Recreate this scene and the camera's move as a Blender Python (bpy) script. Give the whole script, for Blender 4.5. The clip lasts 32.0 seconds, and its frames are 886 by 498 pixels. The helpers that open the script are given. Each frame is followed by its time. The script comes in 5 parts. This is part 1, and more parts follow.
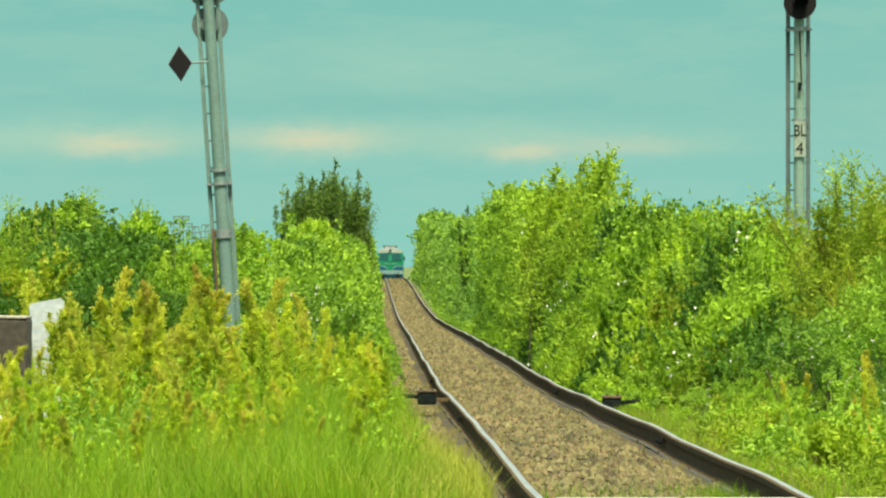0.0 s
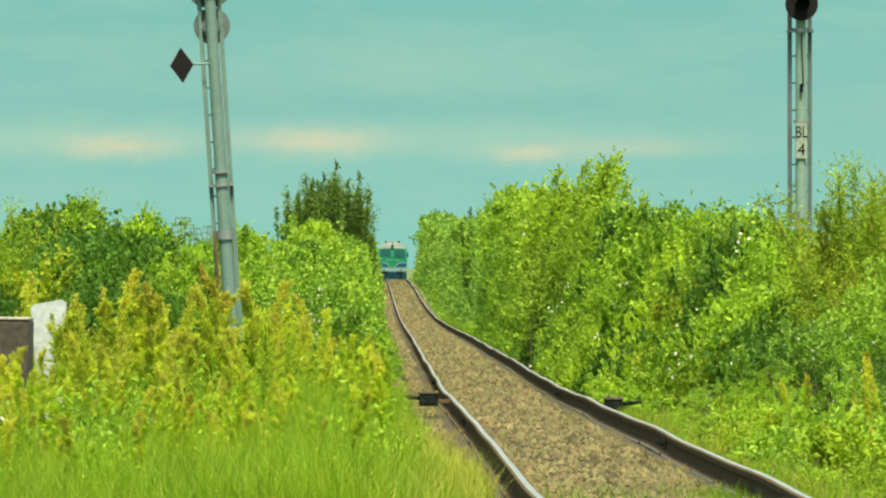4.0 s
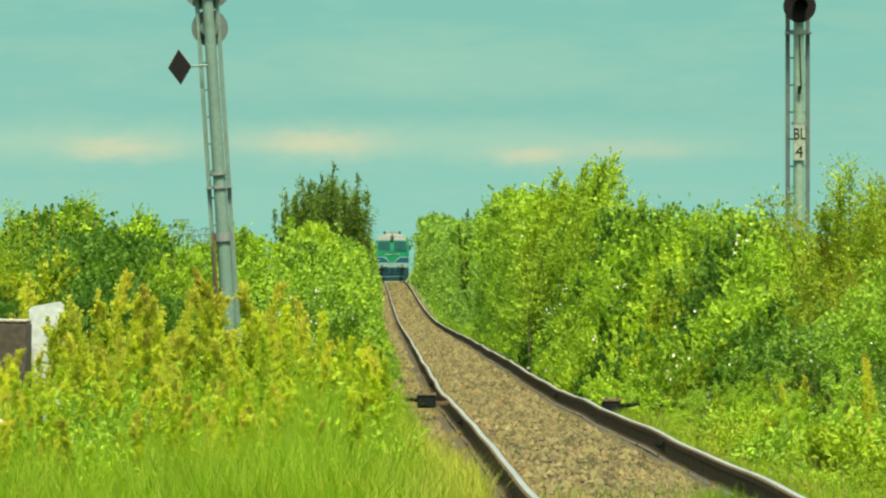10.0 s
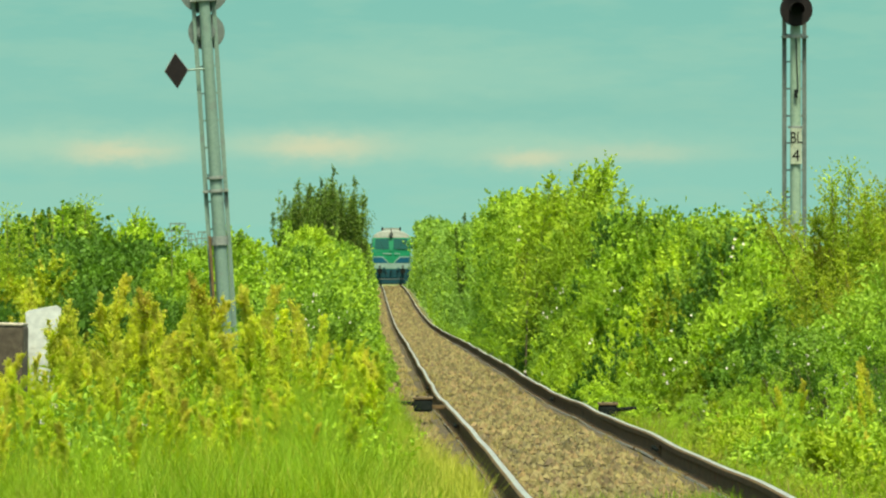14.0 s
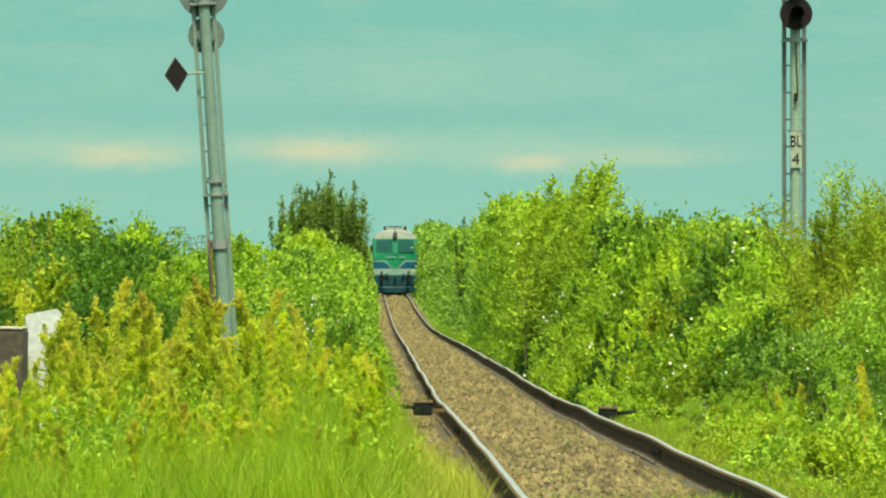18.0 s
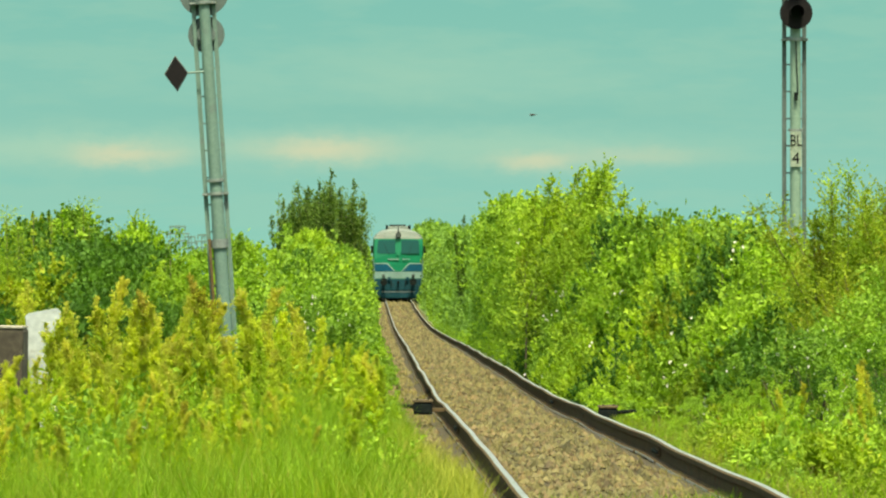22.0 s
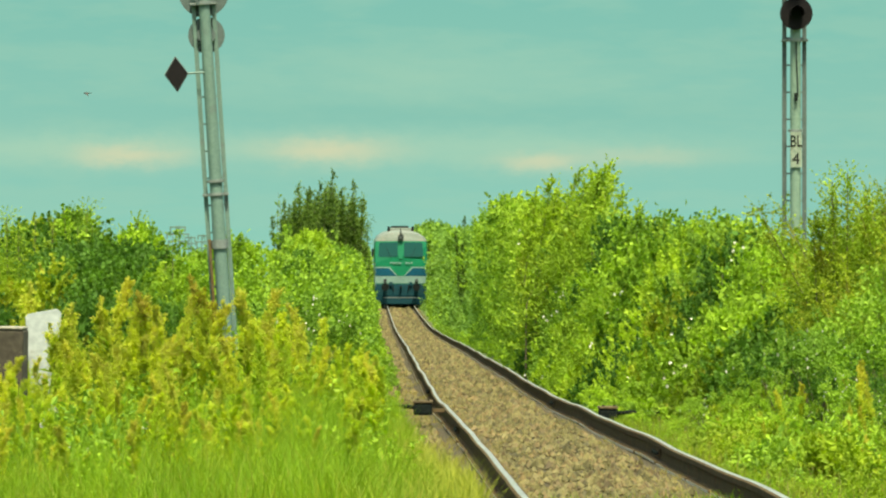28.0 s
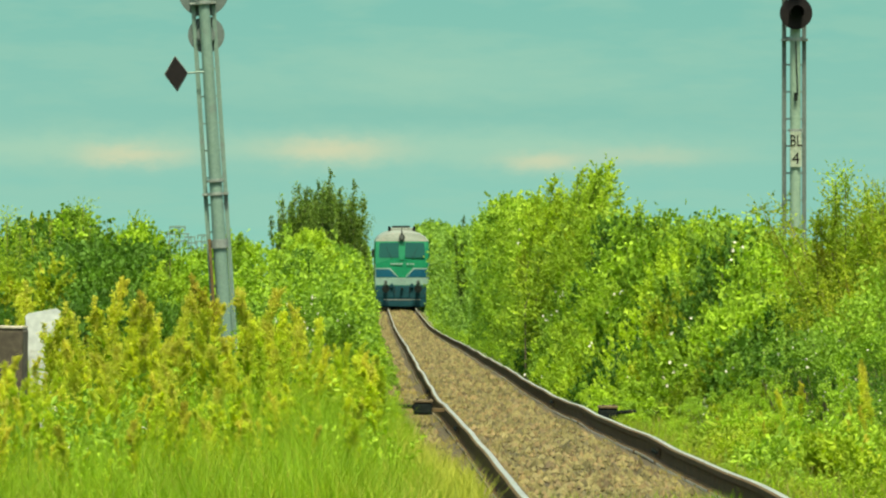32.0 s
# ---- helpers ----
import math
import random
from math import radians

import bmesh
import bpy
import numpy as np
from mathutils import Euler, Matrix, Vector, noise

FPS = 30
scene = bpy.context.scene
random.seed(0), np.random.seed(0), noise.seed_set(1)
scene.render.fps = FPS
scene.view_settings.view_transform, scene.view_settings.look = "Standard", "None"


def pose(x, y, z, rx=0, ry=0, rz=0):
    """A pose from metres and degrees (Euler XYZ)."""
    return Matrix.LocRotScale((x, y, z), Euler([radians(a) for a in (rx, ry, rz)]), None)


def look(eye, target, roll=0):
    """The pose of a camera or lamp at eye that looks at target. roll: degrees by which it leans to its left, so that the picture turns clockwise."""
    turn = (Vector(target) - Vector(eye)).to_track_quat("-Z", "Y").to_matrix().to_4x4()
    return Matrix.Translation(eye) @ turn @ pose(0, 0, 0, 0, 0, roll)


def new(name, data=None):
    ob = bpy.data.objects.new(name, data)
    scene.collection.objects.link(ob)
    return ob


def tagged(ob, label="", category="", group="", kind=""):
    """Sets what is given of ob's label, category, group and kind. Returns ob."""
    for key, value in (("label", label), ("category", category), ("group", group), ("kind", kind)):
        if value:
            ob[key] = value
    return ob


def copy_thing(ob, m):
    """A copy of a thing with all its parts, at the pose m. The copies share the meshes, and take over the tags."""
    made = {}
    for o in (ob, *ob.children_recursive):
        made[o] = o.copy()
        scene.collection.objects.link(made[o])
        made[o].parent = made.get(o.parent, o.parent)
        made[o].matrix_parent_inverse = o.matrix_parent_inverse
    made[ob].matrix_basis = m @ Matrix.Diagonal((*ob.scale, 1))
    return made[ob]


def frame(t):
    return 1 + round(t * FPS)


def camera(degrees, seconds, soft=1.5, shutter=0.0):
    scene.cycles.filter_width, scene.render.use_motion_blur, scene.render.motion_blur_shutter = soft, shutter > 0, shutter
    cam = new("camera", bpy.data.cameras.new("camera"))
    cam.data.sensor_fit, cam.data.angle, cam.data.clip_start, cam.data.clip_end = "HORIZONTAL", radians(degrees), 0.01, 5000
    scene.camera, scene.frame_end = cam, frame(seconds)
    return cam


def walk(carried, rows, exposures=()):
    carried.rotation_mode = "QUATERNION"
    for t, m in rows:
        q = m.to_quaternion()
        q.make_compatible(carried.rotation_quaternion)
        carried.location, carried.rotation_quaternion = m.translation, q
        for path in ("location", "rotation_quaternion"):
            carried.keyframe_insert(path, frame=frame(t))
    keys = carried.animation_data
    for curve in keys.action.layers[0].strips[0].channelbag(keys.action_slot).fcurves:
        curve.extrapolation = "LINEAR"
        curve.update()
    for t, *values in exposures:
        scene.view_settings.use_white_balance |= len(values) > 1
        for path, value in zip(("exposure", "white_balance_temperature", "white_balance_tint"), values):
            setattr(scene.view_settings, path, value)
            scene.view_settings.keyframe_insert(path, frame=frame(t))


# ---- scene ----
EYE_Z = 1.5
cam = camera(9.0, 32.0, soft=2.2)
TURN = [  # seconds, tilt, heading
    (0, 90.1483, -0.7037), (0.5, 90.1483, -0.7062), (1, 90.1551, -0.7074), (1.5, 90.1720, -0.6883), (2, 90.1551, -0.7002),
    (2.5, 90.1633, -0.7044), (3, 90.1647, -0.6838), (3.5, 90.1628, -0.6829), (5.5, 90.1623, -0.7093), (6, 90.1566, -0.7103),
    (6.5, 90.1642, -0.7074), (7, 90.1806, -0.6957), (7.5, 90.1710, -0.7074), (8, 90.1729, -0.7074), (8.5, 90.1656, -0.7088),
    (9, 90.1729, -0.7093), (9.5, 90.1792, -0.7093), (10, 90.1823, -0.7074), (10.5, 90.1906, -0.7081), (11, 90.2007, -0.7148),
    (11.5, 90.1970, -0.7259), (12, 90.2162, -0.7280), (12.5, 90.2071, -0.7322), (13, 90.2080, -0.7338), (13.5, 90.2171, -0.7338),
    (14, 90.2201, -0.7412), (14.5, 90.2234, -0.7353), (16.5, 90.2378, -0.7411), (17, 90.2353, -0.7367), (17.5, 90.2340, -0.7523),
    (18, 90.2586, -0.7426), (18.5, 90.2536, -0.7450), (19, 90.2440, -0.7367), (19.5, 90.2513, -0.7440), (20, 90.2463, -0.7422),
    (21, 90.2476, -0.7430), (22, 90.2493, -0.7421), (23, 90.2470, -0.7424), (24, 90.2474, -0.7439), (25, 90.2484, -0.7437),
    (28, 90.2559, -0.7411), (29, 90.2550, -0.7417), (30, 90.2522, -0.7419), (31, 90.2516, -0.7430), (32, 90.2512, -0.7432),
]
walk(cam, [(t, pose(0, 0, EYE_Z, rx, 0, rz)) for t, rx, rz in TURN],
     exposures=[(0, 1.08, 7700, -3), (6, 1.09, 7900, -3), (9, 1.10, 8100, -5), (19, 1.09, 8250, -6), (32, 1.07, 8250, -6)])

# ---- world and sun ----
SUN_EL, SUN_AZ = 62.0, 170.0          # degrees above the horizon, degrees clockwise from the track's direction
world = bpy.data.worlds.new("sky")
scene.world = world
world.use_nodes = True
wn = world.node_tree
sky = wn.nodes.new("ShaderNodeTexSky")
sky.sky_type = "NISHITA"
sky.sun_disc = False
sky.sun_elevation, sky.sun_rotation = radians(SUN_EL), radians(SUN_AZ)
sky.air_density, sky.dust_density = 1.0, 3.0
wn.links.new(sky.outputs[0], wn.nodes["Background"].inputs[0])
wn.nodes["Background"].inputs[1].default_value = 0.15

sun = new("sun", bpy.data.lights.new("sun", "SUN"))
sun.data.energy, sun.data.angle, sun.data.color = 4.1, radians(9.0), (1.0, 0.95, 0.86)
az, el = radians(SUN_AZ), radians(SUN_EL)
way = Vector((math.sin(az) * math.cos(el), math.cos(az) * math.cos(el), math.sin(el)))
sun.matrix_world = look(way * 50, (0, 0, 0))


# ---- materials ----
def nodes_of(name):
    m = bpy.data.materials.new(name)
    m.use_nodes = True
    t = m.node_tree
    return m, t, t.nodes["Principled BSDF"], t.nodes["Material Output"]


def ramp(t, fac, stops):
    r = t.nodes.new("ShaderNodeValToRGB")
    e = r.color_ramp.elements
    while len(e) < len(stops):
        e.new(0.5)
    for k, (p, c) in zip(e, stops):
        k.position, k.color = p, (*c, 1)
    t.links.new(fac, r.inputs[0])
    return r.outputs[0]


def mixed(t, kind, fac, a, b):
    m = t.nodes.new("ShaderNodeMix")
    m.data_type, m.blend_type = "RGBA", kind
    for slot, v in ((0, fac), (6, a), (7, b)):
        if isinstance(v, (int, float)):
            m.inputs[slot].default_value = v
        elif isinstance(v, tuple):
            m.inputs[slot].default_value = (*v, 1)
        else:
            t.links.new(v, m.inputs[slot])
    return m.outputs[2]


def noise_tex(t, scale, detail=4, rough=0.6, stretch=None):
    co = t.nodes.new("ShaderNodeTexCoord")
    mp = t.nodes.new("ShaderNodeMapping")
    if stretch:
        mp.inputs[3].default_value = stretch
    t.links.new(co.outputs["Object"], mp.inputs[0])
    n = t.nodes.new("ShaderNodeTexNoise")
    n.inputs["Scale"].default_value, n.inputs["Detail"].default_value, n.inputs["Roughness"].default_value = scale, detail, rough
    t.links.new(mp.outputs[0], n.inputs["Vector"])
    return n.outputs[0]


def surface(name, dark, light, fine=30.0, coarse=2.0, rough=0.7, metal=0.0, bump=0.3, dist=0.01, stain=None, stretch=None, spec=0.5):
    """A plain weathered surface: fine grain, coarse patches, an optional stain colour, relief."""
    m, t, p, _ = nodes_of(name)
    a = noise_tex(t, fine, stretch=stretch)
    b = noise_tex(t, coarse, 5)
    col = mixed(t, "MIX", ramp(t, a, [(0.3, (0, 0, 0)), (0.7, (1, 1, 1))]), dark, light)
    col = mixed(t, "MULTIPLY", 0.5, col, ramp(t, b, [(0.3, (0.55, 0.55, 0.55)), (0.65, (1, 1, 1))]))
    if stain:
        col = mixed(t, "MIX", ramp(t, noise_tex(t, coarse * 2.3, 6, 0.7), [(0.56, (0, 0, 0)), (0.68, (1, 1, 1))]), col, stain)
    t.links.new(col, p.inputs["Base Color"])
    p.inputs["Roughness"].default_value, p.inputs["Metallic"].default_value = rough, metal
    p.inputs["Specular IOR Level"].default_value = spec
    if bump:
        k = t.nodes.new("ShaderNodeBump")
        k.inputs["Strength"].default_value, k.inputs["Distance"].default_value = bump, dist
        t.links.new(a, k.inputs["Height"])
        t.links.new(k.outputs[0], p.inputs["Normal"])
    return m


def leaf(name, young, old, dry=None, clear=0.40, even=False, drift=None):
    """Leaves: each its own tone, each plant its own tone, light passing through."""
    m, t, p, out = nodes_of(name)
    g = t.nodes.new("ShaderNodeNewGeometry")
    o = t.nodes.new("ShaderNodeObjectInfo")
    stops = [(0.0, tuple(0.65 * a + 0.35 * b for a, b in zip(old, young))), (0.6, young), (1.0, tuple(min(1, c * 1.15) for c in young))]
    col = ramp(t, g.outputs["Random Per Island"], stops)
    if dry:
        col = mixed(t, "MIX", ramp(t, noise_tex(t, 2.6, 3), [(0.53, (0, 0, 0)), (0.68, (0.8, 0.8, 0.8))]), col, dry)
    col = mixed(t, "MULTIPLY", 1.0, col, ramp(t, o.outputs["Random"], [(0.0, (0.84, 0.88, 0.8) if even else (0.56, 0.66, 0.55)), (0.5, (1, 1, 1)), (1.0, (1.22, 1.15, 1.0))]))
    col = mixed(t, "MULTIPLY", 0.2 if even else 0.6, col, ramp(t, noise_tex(t, 1.7, 3, stretch=drift), [(0.35, (0.55, 0.6, 0.5)), (0.62, (1.15, 1.1, 1.0))]))
    t.links.new(col, p.inputs["Base Color"])
    p.inputs["Roughness"].default_value = 0.6
    p.inputs["Specular IOR Level"].default_value = 0.18
    tr = t.nodes.new("ShaderNodeBsdfTranslucent")
    t.links.new(mixed(t, "MULTIPLY", 1.0, col, (1.15, 1.25, 0.6)), tr.inputs[0])
    mx = t.nodes.new("ShaderNodeMixShader")
    mx.inputs[0].default_value = clear
    t.links.new(p.outputs[0], mx.inputs[1])
    t.links.new(tr.outputs[0], mx.inputs[2])
    t.links.new(mx.outputs[0], out.inputs[0])
    return m


LIME = leaf("leaf_lime", (0.268, 0.425, 0.050), (0.165, 0.30, 0.040))
MID = leaf("leaf_green", (0.208, 0.35, 0.052), (0.12, 0.23, 0.038))
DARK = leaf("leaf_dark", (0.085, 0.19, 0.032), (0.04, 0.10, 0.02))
OLIVE = leaf("leaf_olive", (0.245, 0.34, 0.037), (0.16, 0.225, 0.028), dry=(0.28, 0.26, 0.04))
FAR = leaf("leaf_far", (0.152, 0.262, 0.045), (0.118, 0.212, 0.038), even=True)
PALE_LEAF = leaf("leaf_yellow_green", (0.31, 0.455, 0.055), (0.23, 0.36, 0.045))
WILLOW = leaf("leaf_willow", (0.255, 0.385, 0.045), (0.17, 0.27, 0.034))
POPLAR = leaf("leaf_poplar", (0.135, 0.225, 0.05), (0.012, 0.04, 0.012))
# paler, bluer and more even: distance haze put into the leaf colour
HAZY_LEAF = leaf("leaf_clipped", (0.215, 0.36, 0.078), (0.16, 0.285, 0.062), even=True)
SEED = leaf("seed_panicle", (0.485, 0.53, 0.08), (0.44, 0.49, 0.07), dry=(0.52, 0.475, 0.085), clear=0.62, even=True)
GREEN_SEED = leaf("seed_panicle_green", (0.42, 0.535, 0.065), (0.365, 0.48, 0.055), dry=(0.50, 0.46, 0.06), clear=0.6, even=True)
OCHRE = leaf("seed_panicle_ripe", (0.46, 0.445, 0.09), (0.40, 0.385, 0.07), clear=0.55, even=True)
RUST = leaf("seed_panicle_dry", (0.37, 0.315, 0.05), (0.28, 0.235, 0.04), clear=0.5, even=True)
HERB = leaf("herb_leaf", (0.28, 0.39, 0.034), (0.16, 0.26, 0.022), dry=(0.32, 0.29, 0.04))
BLADE = leaf("grass_blade", (0.165, 0.29, 0.016), (0.075, 0.165, 0.012), dry=(0.25, 0.27, 0.028))
STRAW = leaf("dry_grass_blade", (0.40, 0.41, 0.07), (0.22, 0.27, 0.035))
PETAL = surface("petal", (0.56, 0.53, 0.47), (0.78, 0.75, 0.69), 40, 5, 0.6, bump=0)
BARK = surface("bark", (0.06, 0.045, 0.03), (0.16, 0.12, 0.08), 40, 4, 0.9, bump=0.6)
SOIL = surface("soil", (0.055, 0.085, 0.02), (0.12, 0.16, 0.04), 3, 0.3, 0.95, bump=0.5, dist=0.03)
BED = surface("track_bed", (0.026, 0.020, 0.010), (0.080, 0.064, 0.030), 14, 0.55, 0.95, bump=0.9, dist=0.05, stain=(0.04, 0.031, 0.014))
STALK = leaf("straw_stalk", (0.30, 0.31, 0.06), (0.20, 0.19, 0.045), clear=0.3)
HAY = leaf("dead_grass", (0.25, 0.22, 0.075), (0.12, 0.10, 0.035), clear=0.2)
STONE = leaf("ballast_stone", (0.185, 0.150, 0.072), (0.006, 0.005, 0.003), clear=0.0, drift=(1.6, 0.18, 1))
RED_STONE = leaf("red_ballast_stone", (0.155, 0.112, 0.056), (0.010, 0.007, 0.004), clear=0.0, drift=(1.6, 0.18, 1))
RUSTY = surface("rusty_steel", (0.060, 0.044, 0.023), (0.125, 0.092, 0.050), 25, 2, 0.95, 0.0, 0.4, stain=(0.10, 0.042, 0.020), spec=0.08)
SHINY = surface("worn_rail_head", (0.20, 0.23, 0.215), (0.33, 0.37, 0.35), 60, 3, 0.5, 0.4, 0.05, stretch=(1, 0.05, 1))
MAST = surface("mast_paint", (0.080, 0.145, 0.125), (0.118, 0.195, 0.168), 30, 1.5, 0.55, 0.0, 0.1, stain=(0.085, 0.11, 0.105))
PALE_MAST = surface("pale_mast_paint", (0.115, 0.19, 0.150), (0.165, 0.25, 0.20), 30, 1.5, 0.6, 0.0, 0.1, stain=(0.10, 0.14, 0.11))
ZINC = surface("zinc_steel", (0.15, 0.18, 0.18), (0.24, 0.27, 0.26), 30, 3, 0.5, 0.4, 0.1)
DISC = surface("disc_back", (0.045, 0.072, 0.07), (0.08, 0.11, 0.108), 20, 4, 0.6, 0.0, 0.1)
BLACK = surface("black_paint", (0.004, 0.004, 0.005), (0.010, 0.008, 0.009), 20, 4, 0.8, 0, 0.1)
BLACK.node_tree.nodes["Principled BSDF"].inputs["Specular IOR Level"].default_value = 0.15
CONCRETE = surface("concrete", (0.24, 0.22, 0.18), (0.38, 0.355, 0.30), 25, 2, 0.9, 0, 0.4, stain=(0.2, 0.19, 0.16))
PLASTER = surface("old_limewash", (0.27, 0.31, 0.31), (0.40, 0.44, 0.45), 14, 3, 0.85, 0, 0.3, stain=(0.2, 0.2, 0.15))
PLATE = surface("plate_enamel", (0.16, 0.21, 0.165), (0.25, 0.30, 0.24), 30, 9, 0.7, 0, 0.1, stain=(0.10, 0.12, 0.09))
PALE_EDGE = surface("pale_dust", (0.5, 0.47, 0.38), (0.68, 0.65, 0.54), 30, 3, 0.9, 0, 0.1)
TAN = surface("sandy_rust", (0.06, 0.043, 0.021), (0.11, 0.08, 0.04), 20, 4, 0.9, 0, 0.2)
DIRTY = surface("dark_concrete", (0.022, 0.018, 0.012), (0.06, 0.05, 0.035), 14, 2, 0.9, 0, 0.5, stain=(0.09, 0.08, 0.05))
GREEN = surface("green_paint", (0.003, 0.115, 0.055), (0.005, 0.14, 0.07), 12, 1, 0.35, 0, 0.03, spec=0.15)
BLUE = surface("blue_paint", (0.003, 0.05, 0.085), (0.005, 0.065, 0.11), 12, 1, 0.4, 0, 0.03, spec=0.15)
PALE = surface("pale_paint", (0.12, 0.21, 0.19), (0.18, 0.28, 0.25), 12, 1, 0.5, 0, 0.05, stain=(0.09, 0.14, 0.135), spec=0.15)
TEAL = surface("skirt_paint", (0.002, 0.030, 0.042), (0.004, 0.046, 0.062), 14, 2, 0.7, 0, 0.1, stain=(0.02, 0.03, 0.03), spec=0.15)
ROOF = surface("roof_paint", (0.13, 0.16, 0.14), (0.185, 0.22, 0.195), 12, 1, 0.5, 0, 0.05, stain=(0.17, 0.17, 0.15), spec=0.15)
SOOT = surface("sooty_steel", (0.004, 0.008, 0.008), (0.014, 0.018, 0.017), 14, 2, 0.8, 0.2, 0.2, spec=0.05)
LENS = surface("lamp_glass", (0.04, 0.05, 0.05), (0.09, 0.1, 0.1), 30, 3, 0.1, 0, 0)
FEATHER = surface("feather", (0.02, 0.02, 0.022), (0.06, 0.055, 0.05), 30, 3, 0.8, 0, 0.1)
GLASS, gt, gp, _ = nodes_of("cab_glass")
gp.inputs["Base Color"].default_value = (0.006, 0.048, 0.044, 1)
gp.inputs["Roughness"].default_value = 0.2
gp.inputs["Specular IOR Level"].default_value = 0.1


# ---- building helpers ----
def mesh_of(bm, name):
    me = bpy.data.meshes.new(name)
    bmesh.ops.recalc_face_normals(bm, faces=bm.faces)
    bm.to_mesh(me)
    bm.free()
    return me


def part(name, bm, material, parent=None, label="", smooth=False):
    """Links a bmesh (or a mesh) as one object under a thing or a part."""
    me = bm if isinstance(bm, bpy.types.Mesh) else mesh_of(bm, name)
    if not me.materials:
        me.materials.append(material)
    if smooth:
        me.polygons.foreach_set("use_smooth", [True] * len(me.polygons))
    ob = new(name, me)
    ob.parent = parent
    return tagged(ob, label)


def thing(name, m, label, category, group="", kind=""):
    ob = new(name)
    ob.matrix_basis = m
    ob.empty_display_size = 0.2
    return tagged(ob, label, category, group, kind)


def box(x0, x1, y0, y1, z0, z1, bevel=0.0, bm=None):
    bm = bm or bmesh.new()
    m = pose((x0 + x1) / 2, (y0 + y1) / 2, (z0 + z1) / 2) @ Matrix.Diagonal((x1 - x0, y1 - y0, z1 - z0, 1))
    r = bmesh.ops.create_cube(bm, size=1, matrix=m)
    if bevel:
        ed = list({e for v in r["verts"] for e in v.link_edges})
        bmesh.ops.bevel(bm, geom=ed, offset=bevel, segments=2, affect="EDGES", profile=0.6)
    return bm


def tube(a, b, r0, r1=None, seg=10, bm=None):
    """A capped round bar from a to b."""
    bm = bm or bmesh.new()
    a, b = Vector(a), Vector(b)
    q = (b - a).to_track_quat("Z", "Y").to_matrix().to_4x4()
    bmesh.ops.create_cone(bm, cap_ends=True, segments=seg, radius1=r0, radius2=r0 if r1 is None else r1,
                          depth=(b - a).length, matrix=Matrix.Translation((a + b) / 2) @ q)
    return bm


def poly_plate(pts, y0, y1, bm=None):
    """A plate of outline pts (x, z) from depth y0 to y1."""
    bm = bm or bmesh.new()
    a = [bm.verts.new((x, y0, z)) for x, z in pts]
    b = [bm.verts.new((x, y1, z)) for x, z in pts]
    bm.faces.new(a)
    bm.faces.new(b[::-1])
    for i in range(len(pts)):
        j = (i + 1) % len(pts)
        bm.faces.new((a[j], a[i], b[i], b[j]))
    return bm


def mesh_np(name, v, f):
    me = bpy.data.meshes.new(name)
    me.from_pydata(v.tolist(), [], f.tolist())
    return me


def unit(a):
    return a / np.maximum(np.linalg.norm(a, axis=1, keepdims=True), 1e-6)


def leaf_mesh(name, p, d, size, width, rng, droop=0.3, face=None, loose=0.45):
    """Folded four-cornered leaves at points p, pointing along d."""
    n = len(p)
    d = unit(d)
    side = unit(np.cross(d, rng.normal(size=(n, 3)) if face is None else face + loose * rng.normal(size=(n, 3))))
    up = np.cross(side, d)
    L = (size * rng.uniform(0.6, 1.25, (n, 1)))
    W = L * width
    v = np.empty((n, 4, 3))
    v[:, 0] = p
    v[:, 1] = p + d * L * 0.5 + side * W + up * W * droop
    v[:, 2] = p + d * L - up * L * 0.12
    v[:, 3] = p + d * L * 0.5 - side * W + up * W * droop
    f = np.arange(n * 4).reshape(n, 4)
    return mesh_np(name, v.reshape(-1, 3), f)


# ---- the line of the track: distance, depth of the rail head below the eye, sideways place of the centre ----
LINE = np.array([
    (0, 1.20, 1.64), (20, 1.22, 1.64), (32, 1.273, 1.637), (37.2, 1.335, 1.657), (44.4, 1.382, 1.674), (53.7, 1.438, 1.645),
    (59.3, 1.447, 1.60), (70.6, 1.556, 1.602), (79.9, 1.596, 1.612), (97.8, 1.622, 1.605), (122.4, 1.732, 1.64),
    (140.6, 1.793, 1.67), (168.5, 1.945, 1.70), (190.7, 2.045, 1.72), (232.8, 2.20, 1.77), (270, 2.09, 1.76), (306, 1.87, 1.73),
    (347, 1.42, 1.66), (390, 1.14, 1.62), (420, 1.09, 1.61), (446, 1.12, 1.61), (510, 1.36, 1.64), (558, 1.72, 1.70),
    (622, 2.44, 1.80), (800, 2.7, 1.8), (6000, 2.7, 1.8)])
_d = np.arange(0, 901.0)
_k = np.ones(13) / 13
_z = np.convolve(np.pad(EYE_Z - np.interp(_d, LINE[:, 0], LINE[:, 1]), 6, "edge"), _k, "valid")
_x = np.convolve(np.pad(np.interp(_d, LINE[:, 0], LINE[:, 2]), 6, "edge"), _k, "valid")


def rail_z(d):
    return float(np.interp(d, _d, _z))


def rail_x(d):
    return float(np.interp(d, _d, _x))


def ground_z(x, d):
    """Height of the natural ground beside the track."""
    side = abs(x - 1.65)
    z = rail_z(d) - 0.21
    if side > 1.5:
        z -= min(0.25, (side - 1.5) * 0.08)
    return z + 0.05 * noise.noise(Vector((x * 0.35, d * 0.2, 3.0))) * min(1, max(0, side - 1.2))


